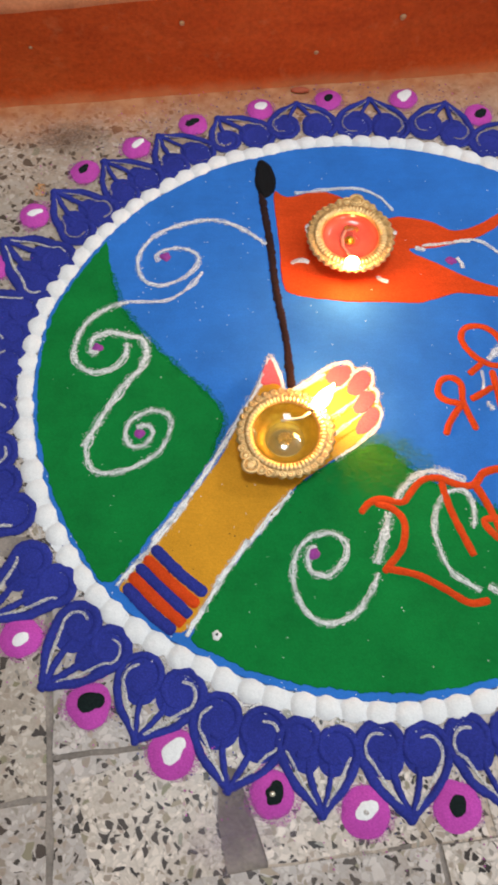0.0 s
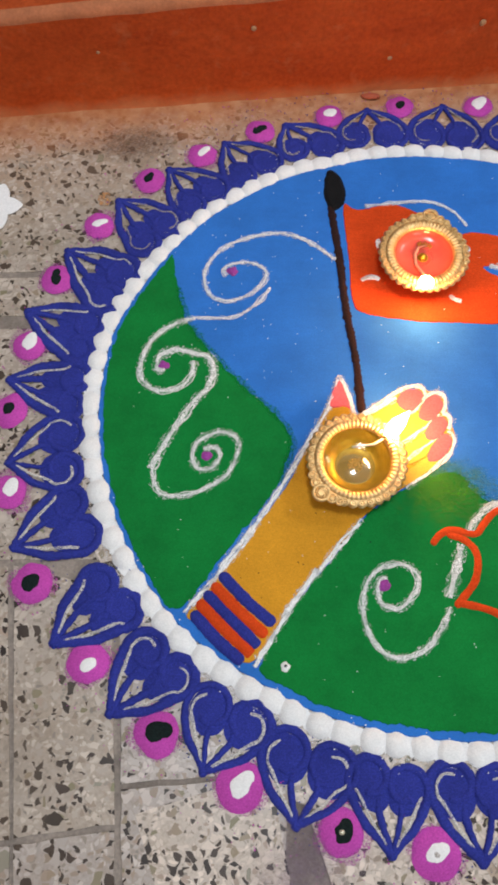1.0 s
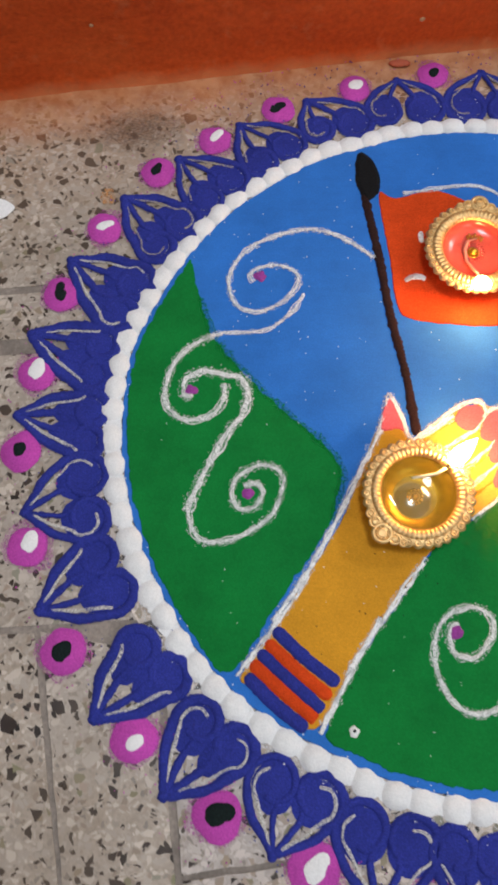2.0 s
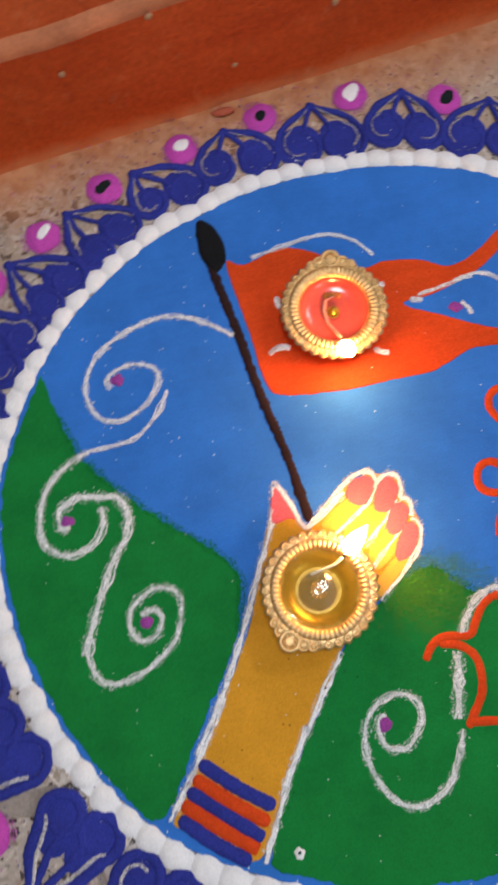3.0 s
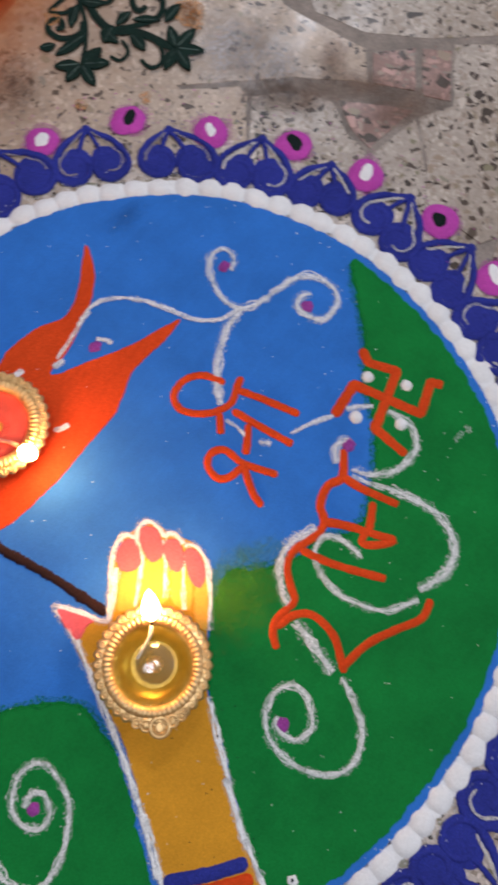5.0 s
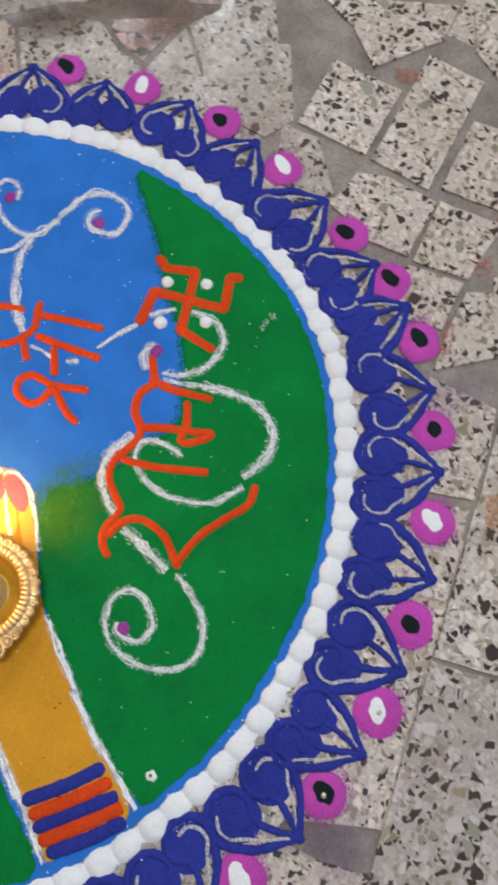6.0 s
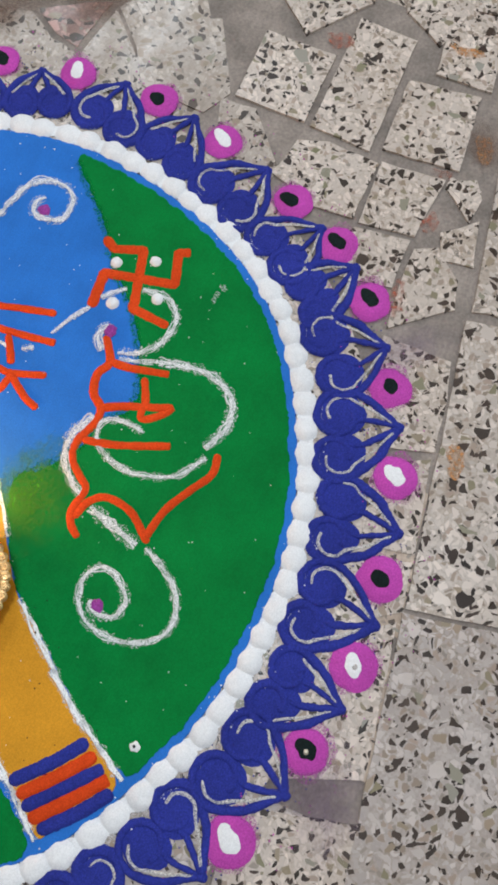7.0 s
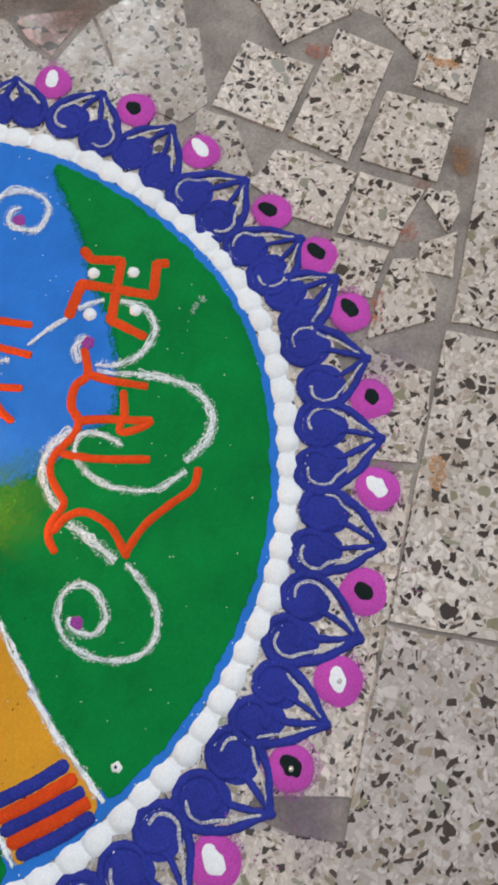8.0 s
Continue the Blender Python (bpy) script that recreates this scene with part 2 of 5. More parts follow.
M_WICK_RED = plain("oil_soaked_wick", (0.62, 0.26, 0.18), 0.6, 0.15, 300, 0.0004, 900)
M_POLE = powder("dark_brown_powder", (0.030, 0.013, 0.012), 0.3, 0.4, 0.0, 0.0008)
M_GREEN_DUST = chalk("green_dusting", (0.008, 0.178, 0.032), 0.47, 0.60, 520)
M_STAIN_ORANGE = chalk("orange_paint_smear", (0.60, 0.30, 0.12), 0.36, 0.68, 260)
M_STAIN_RED = chalk("red_paint_smear", (0.42, 0.13, 0.08), 0.42, 0.70, 160)
M_SOOT = plain("burnt_wick_end", (0.02, 0.016, 0.012), 0.9, 0.3, 300, 0.0004, 900)


def brass_like(name, c, rough):
    k = Nodes(name, rough, 0.5)
    k.b.inputs["Metallic"].default_value = 1.0
    k.colour(k.mix(1.0, c, k.ramp(k.noise(220, 3), [(0.3, grey(0.72)), (0.7, grey(1.1))]), "MULTIPLY"))
    k.rough(k.ramp(k.noise(140, 3), [(0.3, grey(rough * 0.8)), (0.7, grey(rough * 1.4))]))
    k.bump(k.noise(500, 3), 0.0003, 0.5)
    return k.m


M_BRASS = brass_like("gilded_brass", (0.74, 0.51, 0.23), 0.47)
M_BRASS_SMOOTH = brass_like("smooth_brass", (0.62, 0.38, 0.035), 0.32)


def liquid(name, c, cover):
    """A thin clear tinted film with a wet shine."""
    k = Nodes(name, 0.03, 0.6)
    k.b.inputs["Base Color"].default_value = (*c, 1)
    k.b.inputs["Alpha"].default_value = cover
    return k.m


M_OIL = liquid("lamp_oil", (0.24, 0.18, 0.010), 0.40)
# polished bowl bottom; its pale tone stands in for an overhead reflection
M_BASE = plain("pale_reflection_plate", (0.52, 0.51, 0.44), 0.13, 0.08, 60, 0.0, 300, 0.5, 0.92)
M_TIN = plain("pale_tin", (0.66, 0.62, 0.48), 0.34, 0.06, 40, 0.0, 200, 0.5, 0.6)
M_ENAMEL = plain("coral_enamel", (0.58, 0.080, 0.052), 0.18, 0.22, 90, 0.0003, 260, 0.6)


def glowing(name, c, strength):
    m = bpy.data.materials.new(name)
    m.use_nodes = True
    b = m.node_tree.nodes["Principled BSDF"]
    b.inputs["Base Color"].default_value = (0.9, 0.6, 0.3, 1)
    b.inputs["Emission Color"].default_value = (*c, 1)
    b.inputs["Emission Strength"].default_value = strength
    return m


M_FLAME = glowing("oil_flame", (1.0, 0.45, 0.125), FLAME)

# ---- building helpers ----


def mesh_of(name, bm, material, smooth=False):
    me = bpy.data.meshes.new(name)
    bm.normal_update()
    bm.to_mesh(me)
    bm.free()
    me.materials.append(material)
    if smooth:
        me.polygons.foreach_set("use_smooth", [True] * len(me.polygons))
    return me


def part(name, bm, material, parent, label="", smooth=True):
    ob = new(name, mesh_of(name, bm, material, smooth))
    ob.parent = parent
    return tagged(ob, label) if label else ob


def thing(name, label, category, group="", kind="", at=(0, 0, 0)):
    ob = new(name)
    ob.location = at
    ob.empty_display_size = 0.01
    return tagged(ob, label, category, group, kind)


def spline(points, step=0.0015, closed=False):
    """Catmull-Rom through points, as evenly spaced samples."""
    p = [Vector((*q, 0)) for q in points]
    n = len(p)
    fine = []
    for i in range(n if closed else n - 1):
        a, b, c, d = ((p[(i - 1) % n], p[i], p[(i + 1) % n], p[(i + 2) % n]) if closed else
                      (p[max(i - 1, 0)], p[i], p[i + 1], p[min(i + 2, n - 1)]))
        for j in range(12):
            t = j / 12
            fine.append(0.5 * ((2 * b) + (c - a) * t + (2 * a - 5 * b + 4 * c - d) * t * t + (3 * b - a - 3 * c + d) * t ** 3))
    fine.append(p[0] if closed else p[-1])
    out, left = [fine[0]], step
    for a, b in zip(fine, fine[1:]):
        way, length = b - a, (b - a).length
        at = left
        while at <= length and length > 0:
            out.append(a + way * (at / length))
            at += step
        left = at - length
    if not closed:
        out.append(fine[-1])
    elif (out[-1] - out[0]).length < step * 0.6:
        out.pop()
    return out


def wob(x, y, scale, seed=0.0):
    return noise.noise(Vector((x * scale, y * scale, seed)))


def stroke_into(bm, points, width, height, z=0.0, ragged=0.18, seed=0.0, taper=1.0, step=0.0016):
    """A line of poured powder: a low rounded ridge with uneven edges and rounded ends."""
    line = spline(points, step)
    n = len(line)
    rows = []
    for i, p in enumerate(line):
        t = (line[min(i + 1, n - 1)] - line[max(i - 1, 0)]).normalized()
        side = Vector((-t.y, t.x, 0))
        far = min(i, n - 1 - i) * step / max(width * 0.5, 1e-5)
        end = math.sqrt(max(0.0, 1 - (1 - min(1, far + 0.12)) ** 2)) * taper + (1 - taper)
        w = width * 0.5 * end * (1 + ragged * 0.9 * wob(p.x, p.y, 130, seed))
        h = height * (0.4 + 0.6 * end) * (1 + 0.35 * wob(p.x, p.y, 190, seed + 5))
        row = []
        for k in range(7):
            s = -1 + k / 3
            edge = 1 + (ragged * 1.1 * wob(p.x + s * 0.01, p.y, 520, seed + k) if abs(s) > 0.9 else 0)
            q = p + side * (w * s * edge)
            row.append(bm.verts.new((q.x, q.y, z + h * math.sqrt(max(0, 1 - s * s)) - 0.0002)))
        rows.append(row)
    for a, b in zip(rows, rows[1:]):
        for k in range(6):
            bm.faces.new((a[k], b[k], b[k + 1], a[k + 1]))
    bm.faces.new(rows[0])
    bm.faces.new(rows[-1][::-1])
    return bm


def strands(name, points, width, height, material, parent, z=0.0, seed=0.0, count=3, fat=0.42):
    """A sketchy dusted line: a few thin ridges that drift apart and together."""
    line = spline(points, 0.004)
    bm = bmesh.new()
    for c in range(count):
        off, path = (c - (count - 1) / 2) / max(count - 1, 1), []
        for i, p in enumerate(line):
            t = (line[min(i + 1, len(line) - 1)] - line[max(i - 1, 0)]).normalized()
            d = width * (0.60 * off * (0.7 + 1.3 * wob(p.x, p.y, 60, seed + 7)) + 0.42 * wob(p.x, p.y, 110, seed + c * 11))
            path.append((p.x - t.y * d, p.y + t.x * d))
        cut = random.randint(0, 2) if c else 0
        stroke_into(bm, path[cut:len(path) - cut] if len(path) > 8 else path, width * fat * (0.75 + 0.5 * random.random()), height * (1 - 0.1 * c), z, 0.7, seed + c * 5)
    return part(name, bm, material, parent)


def stroke(name, points, width, height, material, parent, z=0.0, ragged=0.18, seed=0.0, label="", taper=1.0):
    return part(name, stroke_into(bmesh.new(), points, width, height, z, ragged, seed, taper), material, parent, label)


def blob_into(bm, cx, cy, rx, ry, height, z=0.0, turn=0.0, ragged=0.07, seed=0.0, n=22, rings=4, tail=0.0):
    """A small dropped heap of powder: a flat dome with an uneven rim; tail draws one side out to a point."""
    top = bm.verts.new((cx, cy, z + height))
    last = None
    for r in range(1, rings + 1):
        f = r / rings
        ring = []
        for i in range(n):
            a = 2 * math.pi * i / n
            k = 1 + ragged * 2 * wob(math.cos(a) * 0.9 + cx * 50, math.sin(a) * 0.9 + cy * 50, 1.4, seed) + ragged * 0.7 * wob(math.cos(a) + cx * 90, math.sin(a), 5, seed)
            if tail and math.cos(a) > 0.3:
                k += tail * ((math.cos(a) - 0.3) / 0.7) ** 3
            x, y = rx * f * k * math.cos(a), ry * f * k * math.sin(a)
            h = height * (1 - f ** 2.6) * (1 + 0.2 * wob(x + cx, y + cy, 160, seed))
            ring.append(bm.verts.new((cx + x * math.cos(turn) - y * math.sin(turn), cy + x * math.sin(turn) + y * math.cos(turn), z + h - (0.0003 if r == rings else 0))))
        for i in range(n):
            j = (i + 1) % n
            if last is None:
                bm.faces.new((top, ring[i], ring[j]))
            else:
                bm.faces.new((last[i], ring[i], ring[j], last[j]))
        last = ring
    return bm


def blob(name, cx, cy, rx, ry, height, material, parent, **more):
    return part(name, blob_into(bmesh.new(), cx, cy, rx, ry, height, **more), material, parent)


def sheet_into(bm, outline, z0, z1, inset=0.0008, closed_spline=True, ragged=0.0005, seed=0.0, step=0.002):
    """A spread field of powder or a slab: an outline, raised, with a sloping rim."""
    ring = spline(outline, step, True) if closed_spline else [Vector((*q, 0)) for q in outline]
    area = sum(a.x * b.y - b.x * a.y for a, b in zip(ring, ring[1:] + ring[:1]))
    if area < 0:
        ring.reverse()
    n = len(ring)
    low, high = [], []
    for i, p in enumerate(ring):
        a, b = p - ring[i - 1], ring[(i + 1) % n] - p
        side = (Vector((-a.y, a.x, 0)).normalized() + Vector((-b.y, b.x, 0)).normalized())
        side = side.normalized() if side.length > 1e-6 else Vector((0, 0, 0))
        q = p + side * (ragged * (1.6 * wob(p.x, p.y, 120, seed) + 1.2 * wob(p.x, p.y, 600, seed + 3)))
        low.append(bm.verts.new((q.x, q.y, z0)))
        q = q + side * inset
        high.append(bm.verts.new((q.x, q.y, z1)))
    for i in range(n):
        j = (i + 1) % n
        bm.faces.new((low[i], low[j], high[j], high[i]))
    for tri in geometry.tessellate_polygon([[v.co for v in high]]):
        a, b, c = (high[i] for i in tri)
        if (b.co - a.co).cross(c.co - a.co).z < 0:
            b, c = c, b
        if bm.faces.get((a, b, c)) is None:
            bm.faces.new((a, b, c))
    return bm


def sheet(name, outline, z0, z1, material, parent, label="", **more):
    return part(name, sheet_into(bmesh.new(), outline, z0, z1, **more), material, parent, label, smooth=False)


def smear(name, x, y, rx, ry, turn, z, material, parent):
    """A thin round film of dust, grime or painted glow that thins out towards its edge; the mesh is a unit disc,
    scaled.
    """
    bm = bmesh.new()
    mid = bm.verts.new((0, 0, 0))
    ring = [bm.verts.new((math.cos(2 * math.pi * i / 32), math.sin(2 * math.pi * i / 32), 0)) for i in range(32)]
    for i in range(32):
        bm.faces.new((mid, ring[i], ring[(i + 1) % 32]))
    ob = part(name, bm, material, parent)
    ob.location, ob.rotation_euler, ob.scale = (x, y, z), (0, 0, turn), (rx, ry, 0.001)
    return ob


def box_into(bm, x0, y0, z0, x1, y1, z1):
    m = Matrix.Translation(((x0 + x1) / 2, (y0 + y1) / 2, (z0 + z1) / 2)) @ Matrix.Diagonal((x1 - x0, y1 - y0, z1 - z0, 1))
    bmesh.ops.create_cube(bm, size=1, matrix=m)
    return bm


# ---- the setting: floor bed, step, walls, ceiling ----
floor = tagged(new("floor", mesh_of("floor", box_into(bmesh.new(), -2.2, -2.6, -0.06, 2.6, 1.6, -0.0022), M_MORTAR)), "grey mortar bed of a broken terrazzo tile floor", "floor", kind="structure")

STEP = Matrix.Translation((0, 0.360, 0)) @ Matrix.Rotation(math.atan(0.12), 4, "Z")


def step_height(x):
    return 0.1155 + 0.035 * max(-0.6, min(0.6, x))


def build_step():
    """A low plastered step: riser with hand-trowelled waves, a rounded worn arris, and the tread behind it."""
    base = thing("wall_step", "red oxide painted low plaster step with worn edge", "step", kind="structure")
    base.matrix_world = STEP
    xs = [-2.2 + 0.0125 * i for i in range(385)]

    def strip(profile):
        bm = bmesh.new()
        rows = []
        for x in xs:
            h = step_height(x)
            rows.append([bm.verts.new((x, y + 0.0022 * wob(x, z, 14, 2) + 0.0008 * wob(x, z, 70, 4), z * h / 0.12 + (0.0012 * wob(x, 0, 22, 6) if z > 0.05 else 0))) for y, z in profile])
        for a, b in zip(rows, rows[1:]):
            for k in range(len(profile) - 1):
                bm.faces.new((a[k], b[k], b[k + 1], a[k + 1]))
        return bm

    riser = [(-0.004, -0.003), (-0.002, 0.003), (0.0, 0.012)] + [(0.0005 * i, 0.012 + 0.0121 * i) for i in range(1, 9)]
    part("riser", strip(riser), M_OXIDE, base)
    y0, z0 = riser[-1]
    arris = [(y0, z0)] + [(y0 + 0.0105 - 0.0105 * math.cos(a), z0 + 0.0095 * math.sin(a)) for a in [math.pi / 2 * i / 6 for i in range(1, 7)]]
    part("worn_edge", strip(arris), M_EDGE, base, "bare worn plaster edge")
    y1, z1 = arris[-1]
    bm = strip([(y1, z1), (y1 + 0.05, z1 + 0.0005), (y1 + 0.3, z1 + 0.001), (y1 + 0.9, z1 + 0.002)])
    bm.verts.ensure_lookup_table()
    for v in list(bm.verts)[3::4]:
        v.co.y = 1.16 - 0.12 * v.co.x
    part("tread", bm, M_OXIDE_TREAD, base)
    return base


step = build_step()
for sx, sz, r in ((-0.157, 0.0765, 0.0035), (-0.0270, 0.0338, 0.0035), (0.0535, 0.0660, 0.0045), (-0.0880, 0.1040, 0.0040), (0.0850, 0.0030, 0.0038), (-0.30, 0.062, 0.0025), (0.17, 0.052, 0.003)):
    bm = bmesh.new()
    bmesh.ops.create_icosphere(bm, subdivisions=2, radius=r * 0.7)
    for v in bm.verts:
        v.co *= 1 + 0.35 * wob(v.co.x * 90 + sx * 50, v.co.z * 90, 2.0)
        v.co.y *= 0.45
        v.co += Vector((sx, 0.0005, sz))
    part("plaster_speck", bm, M_SPECK, step)

room = [("wall_north", (-2.2, 1.5, -0.06, 2.6, 1.62, 2.6)), ("wall_south", (-2.2, -2.72, -0.06, 2.6, -2.6, 2.6)),
        ("wall_west", (-2.32, -2.72, -0.06, -2.2, 1.62, 2.6)), ("wall_east", (2.6, -2.72, -0.06, 2.72, 1.62, 2.6))]
for name, b in room:
    tagged(new(name, mesh_of(name, box_into(bmesh.new(), *b), M_PLASTER)), "plain cream painted plaster wall", "wall", kind="structure")
tagged(new("ceiling", mesh_of("ceiling", box_into(bmesh.new(), -2.32, -2.72, 2.6, 2.72, 1.62, 2.7), M_CEILING)), "plain white painted ceiling", "ceiling", kind="structure")

# ---- the round pattern: its plan ----
CX, CY = 0.0085, 0.0173
# mid radius of the white bead ring by heading in degrees, from its centre
RING = [(0, 0.2820), (24, 0.2800), (48, 0.2730), (57, 0.2700), (66, 0.2655), (76, 0.2620), (86, 0.2588), (97, 0.2590), (109, 0.2598), (120, 0.2640), (128, 0.2665),
        (140, 0.2720), (152, 0.2762), (160, 0.2802), (169, 0.2860), (188, 0.2860), (204, 0.2855), (220, 0.2850), (243, 0.2760), (265, 0.2725), (290, 0.2750), (323, 0.2835), (347, 0.2815), (360, 0.2820)]


def ring_r(deg):
    deg %= 360
    for (a, r), (b, s) in zip(RING, RING[1:]):
        if a <= deg <= b:
            t = (deg - a) / (b - a)
            t = t * t * (3 - 2 * t)
            return r + (s - r) * t


def polar(deg, r):
    return (CX + r * math.cos(radians(deg)), CY + r * math.sin(radians(deg)))


def bearing(p):
    return math.degrees(math.atan2(p[1] - CY, p[0] - CX)) % 360


def rim(a, b, inset):
    """Points along the field's edge from heading a to b."""
    n = max(3, int(abs(b - a) / 5))
    return [polar(a + (b - a) * i / n, ring_r(a + (b - a) * i / n) - inset) for i in range(n + 1)]


# ---- coloured fields ----
fields = thing("rangoli_field", "round rangoli field of smooth blue and green powder", "rangoli")
sheet("blue_field", rim(0, 355, 0.0060), -0.0006, 0.0010, M_BLUE, fields, "bright blue powder", seed=1)
GL = [(-0.2210, 0.1476), (-0.2134, 0.1164), (-0.2028, 0.0828), (-0.1820, 0.0545), (-0.1576, 0.0282), (-0.1317, 0.0041), (-0.1166, -0.0116), (-0.1092, -0.0265), (-0.1119, -0.0403), (-0.1183, -0.0625), (-0.1372, -0.0922), (-0.1585, -0.1206), (-0.1850, -0.1613)]
sheet("green_field", GL + rim(bearing(GL[-1]) - 1.5, bearing(GL[0]) + 0.5, 0.0098), 0.0004, 0.0018, M_GREEN, fields, "deep green powder", seed=2, ragged=0.0011)
GR = [(0.2711, 0.0221), (0.2506, 0.0023), (0.2283, -0.0206), (0.2010, -0.0423), (0.1685, -0.0732), (0.1372, -0.0924), (0.1059, -0.1032), (0.0819, -0.0880), (0.0554, -0.0780), (0.0353, -0.0630), (0.0199, -0.0482), (-0.0112, -0.0583)] + [(-0.0481, -0.0845), (-0.0701, -0.1138), (-0.0900, -0.1390), (-0.1049, -0.1583)] + [(-0.1111, -0.1687), (-0.1280, -0.2009)]
sheet("green_field", GR + rim(bearing(GR[-1]) + 1.0, bearing(GR[0]) + 359.5, 0.0122), 0.0004, 0.0018, M_GREEN, fields, "deep green powder", seed=3, ragged=0.0011)
# flame glow on the green, put into the colour as lime patches
LIME_AT = [(0.0177, -0.0660)][0]
smear("lime_glow_smudge", *LIME_AT, 0.052, 0.034, 0.0, 0.0022, M_LIME, fields)
smear("lime_glow_smudge", LIME_AT[0] - 0.012, LIME_AT[1] + 0.010, 0.026, 0.024, 0.5, 0.00235, M_LIME, fields)

# a darker blue patch that fades towards its edge
smear("dark_smudge", 0.1920, 0.1867, 0.026, 0.011, -0.17, 0.0013, M_INK, fields)
for pts in ([(0.2013, -0.1249), (0.2070, -0.1243), (0.2118, -0.1260)], [(0.2152, -0.1246), (0.2171, -0.1266), (0.2143, -0.1296)]):
    stroke("pale_mark", pts, 0.0042, 0.0003, M_HALO, fields, z=0.0019, ragged=0.7, seed=4)
stroke("green_dust", GL[1:10], 0.0070, 0.0003, M_GREEN_DUST, fields, z=0.0019, ragged=0.7, seed=5)
stroke("green_dust", GR[0:11], 0.0070, 0.0003, M_GREEN_DUST, fields, z=0.0019, ragged=0.7, seed=6)

# ---- white bead ring ----
bead_ring = thing("bead_ring", "ring of white powder heaps edging the rangoli", "rangoli border")
BEADS = 91
for i in range(BEADS):
    a = 360 * i / BEADS + random.uniform(-0.35, 0.35) + 1.0
    r = ring_r(a) + 0.0004 + random.uniform(-0.0009, 0.0009)
    x, y = polar(a, r)
    back = abs(((a - 95 + 180) % 360) - 180) < 62
    rx = 0.0098 * random.uniform(0.94, 1.06) * (0.90 if back else 1.0)
    blob("bead", x, y, rx, (0.0108 if back else 0.0104) * random.uniform(0.94, 1.06), random.uniform(0.0028, 0.0040), M_WHITE, bead_ring, turn=radians(a), ragged=0.05, seed=i * 1.7)

stroke("base_ridge", [polar(a, ring_r(a) + 0.0004) for a in range(0, 361, 4)], 0.0120, 0.0005, M_WHITE, bead_ring, ragged=0.35, seed=3)
for shift, z, seed, wide in ((0.0105, 0.0004, 1, 0.0075),):
    stroke("white_dust", [polar(a, ring_r(a) + shift) for a in range(0, 361, 5)], wide, 0.0003, M_DUST, bead_ring, z=z, ragged=0.8, seed=seed, label="loose white powder dust")

# ---- heart motifs round the ring ----
# heading and distance of the tip, then of the two lobes, the one farther round first
HEARTS_EAST = [(12.0, 0.3338, 13.6, 0.3033, 9.0, 0.3083), (22.5, 0.3355, 24.9, 0.3003, 19.5, 0.3034), (35.8, 0.3309, 37.2, 0.3017, 31.4, 0.3018),
               (47.5, 0.3344, 50.0, 0.3009, 44.7, 0.3005), (60.3, 0.3306, 62.4, 0.2934, 56.2, 0.3010)]
HEARTS_NORTH = [(72.7, 0.3261, 74.9, 0.2917, 69.1, 0.2917), (86.2, 0.3161, 89.0, 0.2808, 82.1, 0.2815), (99.8, 0.3127, 103.4, 0.2856, 96.3, 0.2817),
                (114.7, 0.3159, 115.5, 0.2862, 109.3, 0.2819), (125.9, 0.3240, 127.4, 0.2855, 122.0, 0.2858), (136.4, 0.3326, 138.8, 0.2891, 133.6, 0.2864),
                (146.1, 0.3433, 150.2, 0.2975, 144.9, 0.2911), (157.6, 0.3520, 163.2, 0.2999, 157.5, 0.2930)]
HEARTS_WEST = [(168.8, 0.3593, 173.3, 0.3058, 168.5, 0.3039), (179.5, 0.3581, 183.3, 0.3069, 178.7, 0.3048), (191.6, 0.3541, 194.1, 0.3121, 188.4, 0.3102),
               (203.0, 0.3602, 204.4, 0.3090, 199.5, 0.3127), (216.1, 0.3594, 217.3, 0.3051, 212.5, 0.3120), (226.8, 0.3550, 229.4, 0.3047, 224.2, 0.3081),
               (239.4, 0.3411, 241.3, 0.2991, 235.8, 0.3055)]
HEARTS_SOUTH = [(251.6, 0.3424, 253.7, 0.3014, 247.6, 0.3038), (262.7, 0.3425, 263.8, 0.3004, 258.9, 0.2998), (272.9, 0.3421, 275.6, 0.2993, 269.8, 0.2957),
                (284.1, 0.3448, 287.6, 0.3025, 282.0, 0.2975), (297.2, 0.3459, 299.6, 0.3036, 293.5, 0.2983), (307.6, 0.3491, 311.8, 0.3077, 305.2, 0.3098)]
HEARTS_SOUTHEAST = [(318.9, 0.3527, 319.9, 0.3111, 315.2, 0.3106), (325.8, 0.3464, 328.8, 0.3055, 323.7, 0.3080), (336.8, 0.3447, 340.8, 0.3038, 334.9, 0.3038),
                    (349.4, 0.3428, 351.7, 0.3078, 346.8, 0.3037), (0.2, 0.3432, 2.8, 0.3100, 357.5, 0.3053)]


